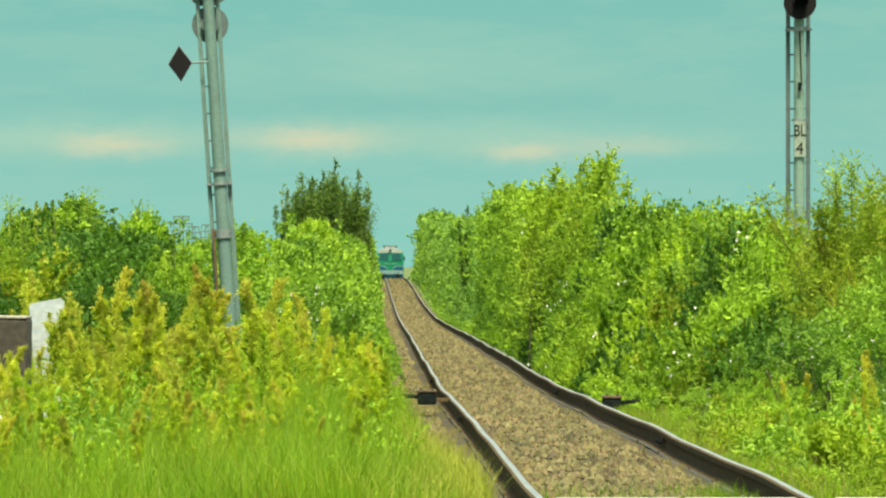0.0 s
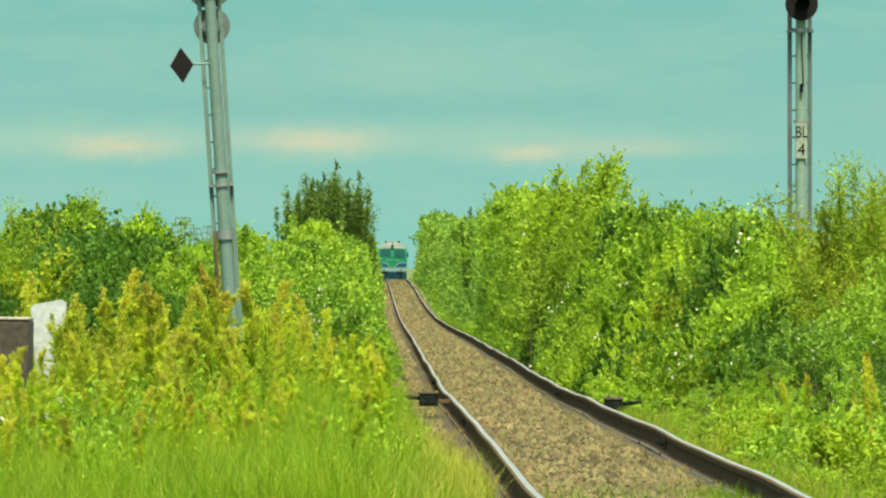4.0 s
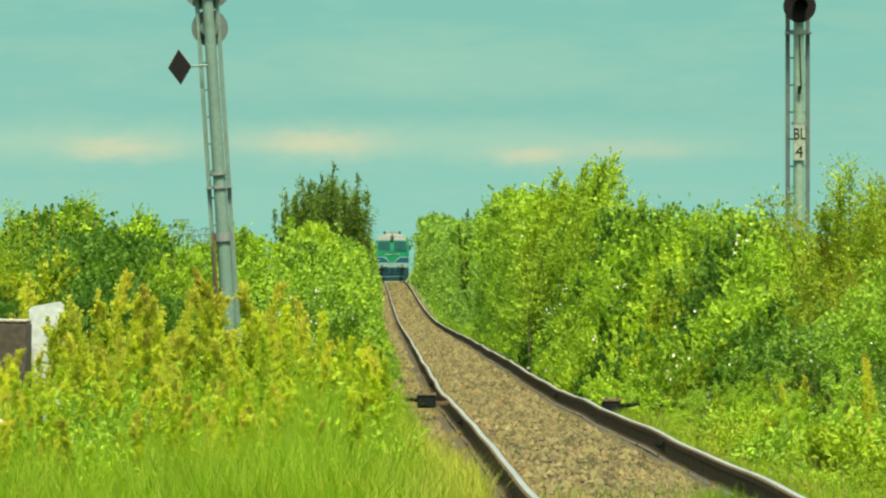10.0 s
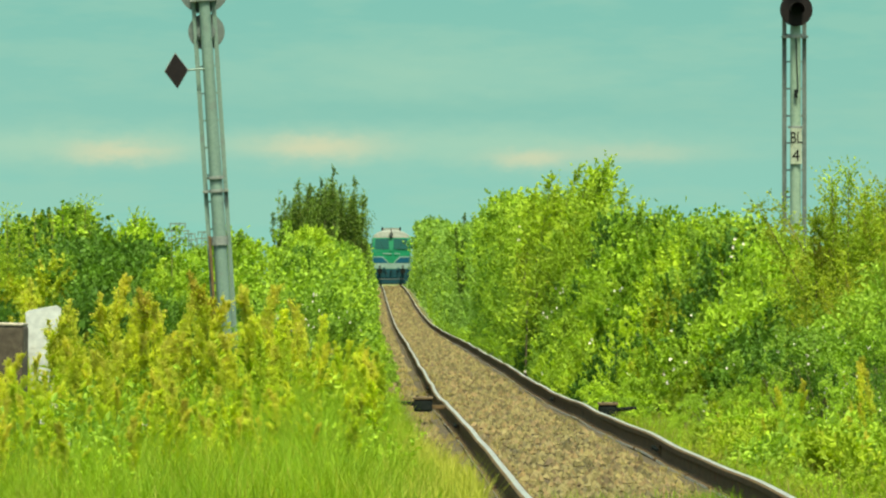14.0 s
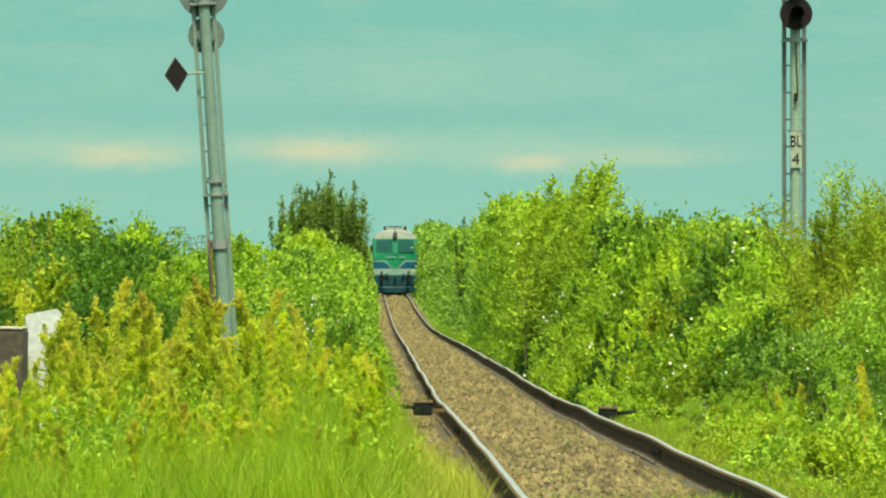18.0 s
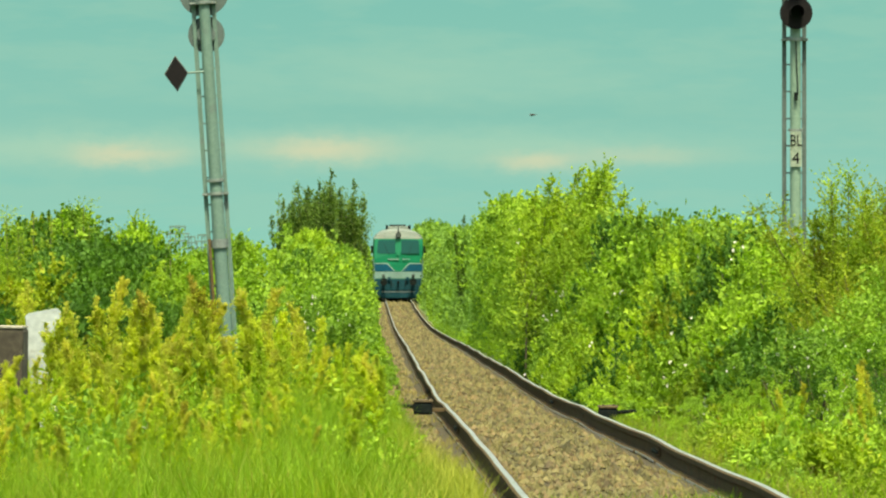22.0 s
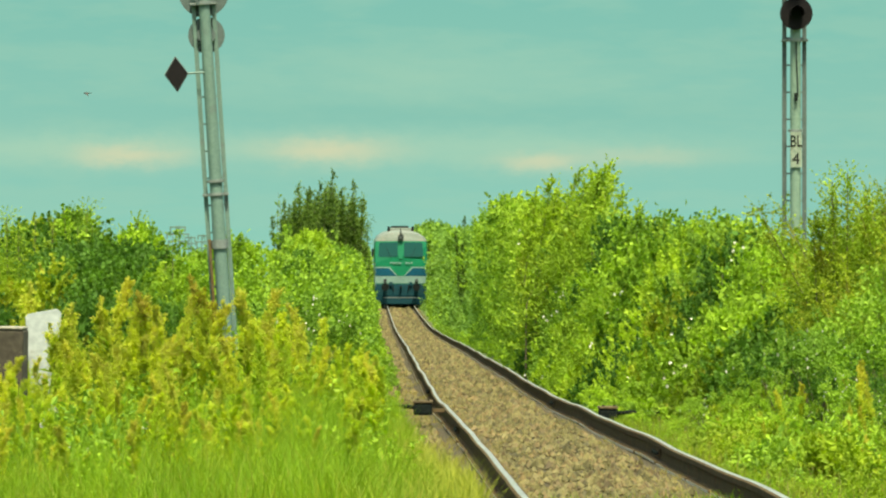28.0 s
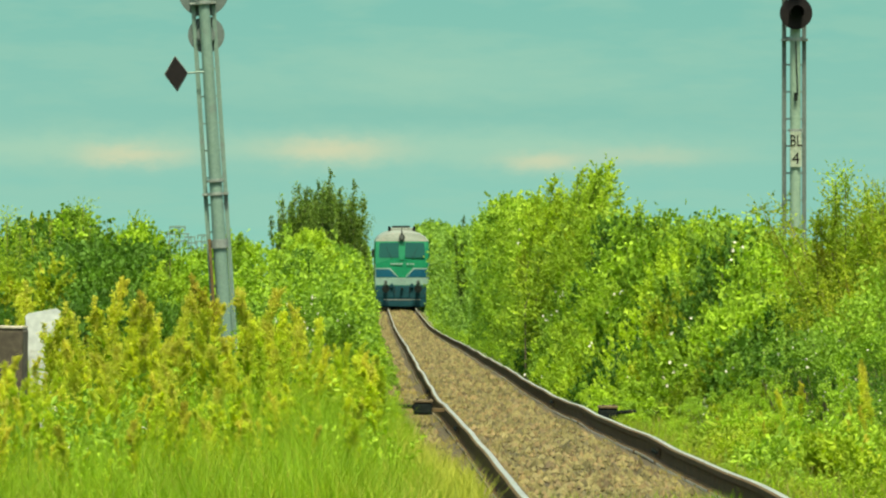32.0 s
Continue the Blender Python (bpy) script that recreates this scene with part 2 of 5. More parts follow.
# ---- ground ----
xs = [-3500, -1200, -400, -150, -70, -35, -20, -14, -10, -8] + [-6 + 0.6 * i for i in range(26)] + [11, 14, 20, 35, 70, 150, 400, 1200, 3500]
ds = [-1500, -300, -60, -10] + [2.0 * i for i in range(0, 70)] + [140 + 8 * i for i in range(70)] + [720, 800, 1000, 1500, 2500, 3500, 4300]
gv = np.array([(x, d, ground_z(x, max(d, 0)) - (0.05 if -0.05 < x < 2.75 else 0.0)) for d in ds for x in xs])
nx = len(xs)
gf = np.array([(r * nx + c, r * nx + c + 1, (r + 1) * nx + c + 1, (r + 1) * nx + c) for r in range(len(ds) - 1) for c in range(nx - 1)])
ground = tagged(part("ground", mesh_np("ground", gv, gf), SOIL, smooth=True), "dark soil and turf under the weeds", "ground", kind="structure")

bd = np.concatenate([np.arange(-60, 0, 4.0), np.arange(0, 140, 0.5), np.arange(140, 700, 4.0)])
bc = np.array([-1.62, -1.45, -1.25, -1.05, -0.92, -0.89, -0.75, -0.61, -0.58, -0.3, 0.0, 0.3, 0.58, 0.61, 0.75, 0.89, 0.92, 0.99])
rng = np.random.default_rng(5)
bv = np.array([(rail_x(d) + c, d, rail_z(d) - 0.200 + 0.035 * math.cos(min(abs(c) * 2.3, 3.1)) + 0.012 * noise.noise(Vector((c * 3, d * 1.5, 0))) + 0.014 * (abs(abs(c) - 0.75) < 0.15))
               for d in bd for c in bc])
nb = len(bc)
bf = np.array([(r * nb + c, r * nb + c + 1, (r + 1) * nb + c + 1, (r + 1) * nb + c) for r in range(len(bd) - 1) for c in range(nb - 1)])
tagged(part("track_bed", mesh_np("track_bed", bv, bf), BED, smooth=True),
       "dry brown earth and old ballast between the rails", "track bed", kind="structure")

# loose ballast, many small stones
n = 64000
sd = np.where(rng.uniform(size=n) < 0.8, 30 + 190 * rng.uniform(0, 1, n) ** 2.1, rng.uniform(200, 430, n))
sx = rng.uniform(-1.55, 0.98, n)
keep = (np.abs(sx + 0.79) > 0.13) & (np.abs(sx - 0.715) > 0.13)
sd, sx, n = sd[keep], sx[keep], int(keep.sum())
sz = np.array([rail_z(d) for d in sd]) - 0.190 + 0.035 * np.cos(np.minimum(np.abs(sx) * 2.3, 3.1))
sx = sx + np.array([rail_x(d) for d in sd])
octa = np.array([(1, 0, 0), (0, 1, 0), (-1, 0, 0), (0, -1, 0), (0, 0, 0.95), (0, 0, -0.9)], float)
tri = np.array([(0, 1, 4), (1, 2, 4), (2, 3, 4), (3, 0, 4), (1, 0, 5), (2, 1, 5), (3, 2, 5), (0, 3, 5)])
size = (0.007 + 0.034 * rng.uniform(0, 1, (n, 1, 1)) ** 3.0) * (0.75 + sd[:, None, None] / 130) * rng.uniform(0.6, 1.3, (n, 1, 3))
sv = octa[None] * size * rng.uniform(0.7, 1.3, (n, 6, 1))
ang = rng.uniform(0, 6.28, n)
ca, sa = np.cos(ang)[:, None], np.sin(ang)[:, None]
sv = np.stack([sv[:, :, 0] * ca - sv[:, :, 1] * sa, sv[:, :, 0] * sa + sv[:, :, 1] * ca, sv[:, :, 2]], 2) + np.stack([sx, sd, sz], 1)[:, None]
sf = (tri[None] + 6 * np.arange(n)[:, None, None])
red = rng.uniform(size=n) < 0.3
for pick, mat, label in ((~red, STONE, "loose beige and grey ballast stones"), (red, RED_STONE, "loose reddish-brown ballast stones")):
    k = int(pick.sum())
    tagged(part("gravel", mesh_np("gravel", sv[pick].reshape(-1, 3), sf[:k].reshape(-1, 3)), mat), label, "gravel", kind="stuff")


# ---- rails ----
PROFILE = [(-0.0625, -0.159), (0.0625, -0.159), (0.0625, -0.143), (0.012, -0.128), (0.009, -0.05), (0.034, -0.04), (0.035, -0.008),
           (0.026, -0.002), (0.019, 0.0), (-0.019, 0.0), (-0.026, -0.002), (-0.035, -0.008), (-0.034, -0.04), (-0.009, -0.05), (-0.012, -0.128), (-0.0625, -0.143)]
TOP, FOOT = {8}, {1, 15}


def rail(side, label):
    off = 0.7525 * side
    dd = np.concatenate([np.arange(-60, 22, 2.0), np.arange(22, 160, 0.75), np.arange(160, 720, 3.0)])
    pr = np.array(PROFILE) * np.array([1.0, 1.14])
    k = len(pr)
    ph = 2.0 if side > 0 else 0.4
    v = []
    for d in dd:
        wx = 0.006 * math.sin(d * 0.50 + ph) + 0.006 * math.sin(d * 0.23 + 2 * ph)
        wz = 0.006 * math.sin(d * 0.42 + 3 * ph) + 0.004 * math.sin(d * 0.9 + ph)
        for x, z in pr:
            v.append((rail_x(d) + off + wx + x, d, rail_z(d) + wz + z))
    v = np.array(v)
    steel, head, foot = [], [], []
    for r in range(len(dd) - 1):
        for c in range(k):
            q = (r * k + c, r * k + (c + 1) % k, (r + 1) * k + (c + 1) % k, (r + 1) * k + c)
            (head if c in TOP else foot if c in FOOT else steel).append(q)
    t = thing("rail", pose(0, 0, 0), label, "rail", "rails of the track")
    part("foot_edge", mesh_np("foot_edge", v, np.array(foot)), PALE_EDGE, t, "pale edge of the rail foot")
    part("web_and_foot", mesh_np("web_and_foot", v, np.array(steel)), RUSTY, t, "rusty brown rail side")
    part("head", mesh_np("head", v, np.array(head)), SHINY, t, "polished running surface")
    # fishplates with bolts at the joints, clips along the foot
    for d in ((55.5, 80.5) if side < 0 else (47.0, 72.0)):
        bm = box(-0.022, -0.010, -0.4, 0.4, -0.125, -0.05, 0.003)
        p = part("fishplate", bm, RUSTY, t)
        p.location = (rail_x(d) + off, d, rail_z(d))
        for i in range(4):
            b = part("bolt", tube((-0.05, -0.3 + 0.2 * i, -0.088), (-0.02, -0.3 + 0.2 * i, -0.088), 0.016, seg=6), SOOT, p)
    for d in (36.0, 39.0, 42.0, 46.5, 50.0, 53.5, 58.5, 62.0):
        for s in (-1,):
            c = part("rail_clip", box(-0.022, 0.022, -0.03, 0.03, -0.175, -0.15, 0.006), RUSTY, t)
            c.location = (rail_x(d) + off + 0.05 * s, d, rail_z(d))
    return t


rail(-1, "worn steel rail with rusty sides and a polished head")
rail(1, "worn steel rail with rusty sides and a polished head")

# concrete panels of the level crossing between and beside the rails
for x0, x1 in ((-0.66, 0.02), (0.04, 0.66), (0.86, 1.9)):
    t = part("crossing_panel", box(x0, x1, -1.6, 1.6, -0.16, 0.0, 0.015), CONCRETE)
    t.location = (rail_x(28), 28.95, rail_z(29) - 0.006)
    tagged(t, "pale concrete crossing panel beside the rail", "crossing panel", "crossing panels", "structure")


def connection_box(x, d, s, lift):
    """A low cast box clamped to the rail with a cable pipe running outward and down."""
    t = thing("track_cable_box", pose(x, d, rail_z(d) - 0.2 + lift, 0, 0, 0),
              "dark rusty cable box clamped beside the rail", "cable box", "cable boxes of the track")
    part("body", box(-0.105, 0.105, -0.14, 0.14, 0.0, 0.135, 0.03), SOOT, t)
    part("lid", box(-0.11, 0.11, -0.15, 0.15, 0.135, 0.165, 0.010), TAN, t, "sandy rust-coloured lid")
    part("lid_bolt", tube((-0.06, -0.1, 0.165), (-0.06, -0.1, 0.18), 0.014, seg=6), SOOT, t)
    part("lid_bolt", tube((0.06, -0.1, 0.165), (0.06, -0.1, 0.18), 0.014, seg=6), SOOT, t)
    part("clamp", box(-0.28 if s > 0 else 0.10, -0.10 if s > 0 else 0.28, -0.05, 0.05, 0.03, 0.07, 0.006), RUSTY, t)
    bm = tube((0.10 * s, 0, 0.085), (0.26 * s, 0, 0.10), 0.022)
    tube((0.26 * s, 0, 0.10), (0.42 * s, 0.02, 0.085), 0.020, 0.017, bm=bm)
    tube((0.42 * s, 0.02, 0.085), (0.62 * s, 0.05, -0.05 if s < 0 else 0.10), 0.017, 0.014, bm=bm)
    if s > 0:
        tube((0.62, 0.05, 0.10), (0.86, 0.09, 0.11), 0.014, 0.012, bm=bm)
    part("cable_pipe", bm, SOOT, t)


connection_box(0.58, 62.0, -1, 0.125)
connection_box(2.62, 62.0, 1, 0.06)


# ---- signals ----
def lettering(text, size, x, y, z, material, parent):
    """Flat raised characters facing the viewer."""
    cu = bpy.data.curves.new("text", "FONT")
    cu.body, cu.size, cu.extrude, cu.align_x = text, size, 0.002, "CENTER"
    tmp = new("text", cu)
    me = bpy.data.meshes.new_from_object(tmp.evaluated_get(bpy.context.evaluated_depsgraph_get()))
    bpy.data.objects.remove(tmp)
    me.materials.clear()
    ob = part("lettering", me, material, parent)
    ob.matrix_basis = pose(x, y, z, 90, 0, 0)
    return ob


def ladder(t, x0, x1, y, z0, z1, mast_r, paint, ties):
    for x in (x0, x1):
        part("ladder_rail", box(x - 0.022, x + 0.022, y - 0.012, y + 0.012, z0, z1, 0.004), paint, t)
    z = z0 + 0.12
    while z < z1:
        part("rung", tube((x0, y, z), (x1, y, z), 0.008, seg=6), paint, t)
        z += 0.275
    for z in ties:
        bm = tube((0, 0, z - 0.015), (0, 0, z + 0.015), mast_r + 0.014, seg=18)
        box(x0 - 0.03, x1 + 0.03, min(y, 0) - 0.01, max(y, 0) + 0.01, z - 0.012, z + 0.012, bm=bm)
        part("bracket", bm, ZINC, t)


def signal_disc(t, z, r, back):
    """A round signal target with its lamp case and hood."""
    p = part("target", tube((0, 0.10 * back, z), (0, 0.125 * back, z), r, seg=40), DISC if back > 0 else BLACK, t,
             "grey back of a round target" if back > 0 else "black round signal target")
    part("lamp_case", tube((0, 0.02 * back, z), (0, 0.10 * back, z), r * 0.5, seg=24), DISC if back > 0 else BLACK, p)
    if back < 0:
        part("lens", tube((0, -0.128, z), (0, -0.135, z), r * 0.3, seg=24), SOOT, p)
        bm = bmesh.new()
        pr = [bm.verts.new((r * 0.42 * math.cos(radians(a)), y, z + r * 0.42 * math.sin(radians(a)))) for y in (-0.125, -0.33) for a in range(-20, 201, 20)]
        k = len(pr) // 2
        for i in range(k - 1):
            bm.faces.new((pr[i], pr[i + 1], pr[k + i + 1], pr[k + i]))
        bmesh.ops.solidify(bm, geom=bm.faces[:], thickness=0.006)
        part("hood", bm, BLACK, p)


def rear_signal(x, d):
    """A leaning signal mast seen from behind."""
    z0 = ground_z(x, d) - 0.335
    t = thing("signal_mast", pose(x, d, z0, 0, -3.75, 0) @ Matrix.Scale(1.25, 4), "grey steel signal mast seen from behind, leaning, with ladder", "railway signal")
    bm = tube((0, 0, -0.3), (0, 0, 4.75), 0.080, 0.054, 28)
    part("pole", bm, MAST, t, smooth=False)
    part("foot", tube((0, 0, -0.1), (0, 0, 0.25), 0.13, 0.12, 24), CONCRETE, t, "concrete footing")
    for z, h in ((2.05, 0.09), (1.02, 0.06), (2.72, 0.03)):
        part("band", tube((0, 0, z), (0, 0, z + h), 0.09, seg=28), ZINC, t)
    part("cable_duct", box(-0.115, -0.085, -0.05, 0.0, 0.9, 2.15, 0.008), RUSTY, t, "rusty cable duct")
    ladder(t, -0.112, 0.092, 0.085, 0.45, 4.7, 0.07, MAST, (1.0, 2.6, 4.54))
    signal_disc(t, 4.22, 0.185, 1)
    signal_disc(t, 4.66, 0.255, 1)
    p = part("marker_board", poly_plate([(-0.325 - 0.116, 3.840), (-0.325, 4.015), (-0.325 + 0.116, 3.840), (-0.325, 3.665)], -0.05, -0.044), BLACK, t,
             "black diamond-shaped marker board")
    part("rim", poly_plate([(-0.325 - 0.123, 3.840), (-0.325, 4.025), (-0.325 + 0.123, 3.840), (-0.325, 3.655)], -0.043, -0.038), ZINC, p)
    part("arm", tube((-0.30, -0.03, 3.840), (0, -0.03, 3.840), 0.011, seg=8), MAST, t)


def front_signal(x, d):
    z0 = ground_z(x, d) - 0.234
    t = thing("signal_mast", pose(x, d, z0) @ Matrix.Scale(1.25, 4), "grey steel signal mast with black head and number plates", "railway signal")
    part("pole", tube((0, 0, -0.3), (0, 0, 4.7), 0.06, 0.052, 28), PALE_MAST, t)
    part("foot", tube((0, 0, -0.1), (0, 0, 0.25), 0.13, 0.12, 24), CONCRETE, t, "concrete footing")
    ladder(t, -0.105, 0.098, 0.11, 0.45, 4.6, 0.056, DISC, (1.0, 4.12))
    signal_disc(t, 4.385, 0.165, -1)
    signal_disc(t, 4.77, 0.165, -1)
    bm = tube((0.0, -0.075, 3.58), (0.0, -0.085, 3.50), 0.018, seg=8)
    tube((0.0, -0.07, 4.1), (0.02, -0.075, 3.55), 0.006, seg=6, bm=bm)
    part("lamp_cable", bm, SOOT, t)
    for z, h, s in ((3.10, 0.175, "BL"), (2.92, 0.185, "4")):
        p = part("number_plate", box(-0.056, 0.058, -0.075, -0.068, z - h / 2, z + h / 2, 0.002), PLATE, t, "white plate with black characters")
        o = lettering(s, 0.165, 0, -0.077, z - 0.06, BLACK, p)
        if len(s) > 1:
            o.matrix_basis = pose(0, -0.077, z - 0.06, 90, 0, 0) @ Matrix.Diagonal((0.72, 1, 1, 1))
    part("plate_strap", tube((0, 0, 3.19), (0, 0, 3.215), 0.075, seg=24), ZINC, t)


rear_signal(-1.731, 71.25)
front_signal(5.388, 71.25)

# white and dark concrete posts standing in the weeds
t = thing("marker_post", pose(-3.12, 54.5, ground_z(-3.12, 54.5) - 0.05, 0, -2, 6) @ Matrix.Diagonal((1.2, 1, 1, 1)), "white painted concrete post among the weeds", "marker post")
part("slab", poly_plate([(-0.085, 0), (0.10, 0), (0.125, 0.9), (0.152, 1.58), (0.12, 1.61), (-0.11, 1.57), (-0.135, 1.54), (-0.115, 0.9)], -0.06, 0.06), PLASTER, t)
t = thing("concrete_block", pose(-3.52, 54.0, ground_z(-3.52, 54) - 0.05, 0, 1, -4), "dark weathered concrete block with a pale top edge", "concrete block")
part("block", box(-0.45, 0.2, -0.2, 0.2, 0, 1.43, 0.03), DIRTY, t)
part("coping", box(-0.46, 0.195, -0.21, 0.21, 1.43, 1.455, 0.010), CONCRETE, t, "pale coping")


# ---- far power line ----
def pylon(x, d, h, arm):
    t = thing("power_pylon", pose(x, d, rail_z(800) - 0.3), "far grey lattice pylon with crossarms above the bushes", "pylon", "far pylons")
    bm = bmesh.new()
    for a, b in (((-0.5, 0), (-0.2, h)), ((0.5, 0), (0.2, h))):
        tube((a[0], 0, a[1]), (b[0], 0, b[1]), 0.10, 0.07, 6, bm)
    k = 9
    for i in range(k):
        u, w = i / k, (i + 1) / k
        s = 1 if i % 2 else -1
        tube((s * (0.5 - 0.3 * u), 0, h * u), (-s * (0.5 - 0.3 * w), 0, h * w), 0.07, seg=5, bm=bm)
    # the blue-green of this material imitates haze over far steel
    part("lattice", bm, MAST, t)
    for z, w in ((h - 0.2, arm * 0.7), (h - 1.1, arm), (h - 2.0, arm * 0.85)):
        part("crossarm", box(-w, w, -0.1, 0.1, z - 0.1, z + 0.1), MAST, t)
        for s in (-0.9, 0.9):
            part("insulator", tube((s * w, 0, z - 0.6), (s * w, 0, z - 0.1), 0.1, seg=6), MAST, t)
    return t


pylon(-24.6, 720, 9.2, 1.5)
pylon(-24.3, 820, 8.8, 1.2)
pylon(-27.5, 860, 8.8, 1.2)


# ---- locomotive ----
def rake(z):
    return 0.02 * z + max(0.0, z - 2.45) * 0.24


def nose_plate(name, pts, material, parent, proud=0.012, thick=0.03, label="", mirror=False):
    """A panel of outline pts (x, z) that follows the nose."""
    bm = bmesh.new()
    for s in ((1, -1) if mirror else (1,)):
        a = [bm.verts.new((s * x, rake(z) - proud, z)) for x, z in pts]
        b = [bm.verts.new((s * x, rake(z) - proud + thick, z)) for x, z in pts]
        bm.faces.new(a)
        bm.faces.new(b[::-1])
        for i in range(len(pts)):
            j = (i + 1) % len(pts)
            bm.faces.new((a[j], a[i], b[i], b[j]))
    return part(name, bm, material, parent, label)


def locomotive():
    t = thing("locomotive", pose(1.7, 306, 0), "green diesel locomotive with blue band, pale stripe and white roof", "locomotive")
    ring = [(0.0, 4.24), (0.55, 4.20), (1.0, 4.06), (1.30, 3.86), (1.47, 3.62), (1.49, 3.3), (1.50, 2.4), (1.48, 1.05)]
    ring = [(-x, z) for x, z in ring[::-1]] + ring[1:]

    def loft(keep, name, mat, label):
        bm = bmesh.new()
        rows = []
        for y, k in ((0.0, 0.955), (0.07, 0.98), (0.2, 0.995), (0.5, 1.0), (16.5, 1.0), (16.9, 0.97)):
            rows.append([bm.verts.new((x * k, y + (rake(z) if y < 1 else -rake(z)), z if z < 3.9 else 3.9 + (z - 3.9) * (0.55 + 0.45 * min(1, y / 0.5))))
                         for x, z in keep])
        for a, b in zip(rows, rows[1:]):
            for i in range(len(keep) - 1):
                bm.faces.new((a[i], a[i + 1], b[i + 1], b[i]))
        for r in (rows[0], rows[-1]):
            bm.faces.new(r)
        return part(name, bm, mat, t, label)

    loft([p for p in ring if p[1] <= 3.62], "body", GREEN, "green painted body")
    loft([p for p in ring if p[1] >= 3.62], "roof", ROOF, "off-white rounded roof")
    for s in (-1, 1):
        part("side_band", box(1.49 * s - 0.02, 1.49 * s + 0.02, 0.4, 16.4, 1.6, 2.05), BLUE, t)
        w = nose_plate("windscreen", [(s * 0.17, 2.80), (s * 0.22, 2.74), (s * 1.20, 2.74), (s * 1.26, 2.80), (s * 1.22, 3.48), (s * 1.15, 3.54), (s * 0.24, 3.56), (s * 0.18, 3.50)], GLASS, t, 0.014, label="dark tinted windscreen")
        nose_plate("wiper", [(s * 0.55, 2.68), (s * 0.575, 2.68), (s * 0.85, 3.3), (s * 0.835, 3.3)], SOOT, w, 0.03, 0.012)
        nose_plate("blue_band", [(s * 0.24, 1.68), (s * 1.42, 1.68), (s * 1.42, 2.11), (s * 0.66, 2.11)], BLUE, t)
        nose_plate("chevron", [(s * 0.19, 1.70), (s * 0.24, 1.68), (s * 0.67, 2.11), (s * 1.42, 2.11), (s * 1.42, 2.18), (s * 0.62, 2.18)], PALE, t, 0.016)
        part("buffer_shank", tube((0.875 * s, -0.35, 1.06), (0.875 * s, 0.1, 1.06), 0.11, seg=16), SOOT, t)
        part("buffer", tube((0.875 * s, -0.62, 1.06), (0.875 * s, -0.56, 1.06), 0.215, seg=24), SOOT, t, "round black buffer head")
        part("buffer_rod", tube((0.875 * s, -0.57, 1.06), (0.875 * s, -0.3, 1.06), 0.08, seg=16), SOOT, t)
        p = part("marker_lamp", tube((0.88 * s, -0.10, 1.42), (0.88 * s, 0.06, 1.42), 0.10, seg=18), DISC, t, "grey round marker lamp")
        part("lamp_glass", tube((0.88 * s, -0.115, 1.42), (0.88 * s, -0.10, 1.42), 0.075, seg=18), LENS, p)
        p = part("mirror", box(s * 1.57 - 0.06, s * 1.57 + 0.06, 0.55, 0.6, 2.75, 3.2, 0.02), SOOT, t, "black side mirror")
        part("mirror_arm", tube((s * 1.46, 0.6, 3.1), (s * 1.57, 0.58, 3.1), 0.015, seg=6), SOOT, p)
        part("handrail", tube((s * 1.43, -0.03, 1.1), (s * 1.45, -0.0, 2.4), 0.018, seg=8), PALE, t)
        part("air_tap", box(s * 0.55 - 0.09, s * 0.55 + 0.09, -0.14, 0, 1.12, 1.34, 0.02), TEAL, t)
        part("hose", tube((s * 0.42, -0.16, 1.15), (s * 0.41, -0.19, 0.82), 0.03, seg=8), SOOT, t)
        part("step", box(s * 1.25 - 0.17, s * 1.25 + 0.17, 0.3, 0.6, 0.45, 0.5), SOOT, t)
        part("roof_vent", box(s * 0.38 - 0.26, s * 0.38 + 0.26, 1.5, 3.2, 4.15, 4.36, 0.05), ZINC, t, "grey roof vent")
    for x0, x1 in ((-0.62, -0.50), (-0.47, -0.36), (-0.33, -0.2), (-0.16, 0.04), (0.25, 0.38), (0.42, 0.52), (0.55, 0.66)):
        part("letter_bar", box(x0, x1, rake(2.40) - 0.03, rake(2.40) - 0.005, 2.36, 2.44), PALE, t)
    nose_plate("pale_band", [(-1.41, 1.26), (1.41, 1.26), (1.42, 1.66), (-1.42, 1.66)], PALE, t, 0.010, label="pale stripe above the buffers")
    nose_plate("centre_post", [(-0.1, 2.62), (0.1, 2.62), (0.1, 3.58), (-0.1, 3.58)], GREEN, t, 0.012)
    part("buffer_beam", box(-1.46, 1.46, -0.02, 0.35, 0.55, 1.22, 0.03), TEAL, t, "dirty dark teal buffer beam")
    part("skirt", poly_plate([(-1.15, 0.06), (1.15, 0.06), (1.40, 0.35), (1.45, 0.6), (-1.45, 0.6), (-1.40, 0.35)], 0.0, 0.3), TEAL, t, "dirty dark teal front skirt")
    bm = poly_plate([(-1.15, 0.12), (1.15, 0.12), (1.22, 0.42), (-1.22, 0.42)], -0.12, -0.07)
    part("plough", bm, TEAL, t, "steel rail guard plough")
    part("plough_edge", box(-1.0, 1.0, -0.14, -0.12, 0.44, 0.48), ZINC, t)
    part("coupling_hook", box(-0.06, 0.06, -0.35, 0, 0.98, 1.12, 0.02), SOOT, t)
    p = part("headlight", tube((0, 0.12, 3.84), (0, 0.5, 3.84), 0.16, seg=24), SOOT, t, "dark round headlight on the roof edge")
    part("lamp_glass", tube((0, 0.105, 3.84), (0, 0.12, 3.84), 0.12, seg=24), LENS, p)
    part("horn", tube((0, 0.35, 4.0), (0, 0.55, 4.32), 0.05, 0.02, seg=10), SOOT, t)
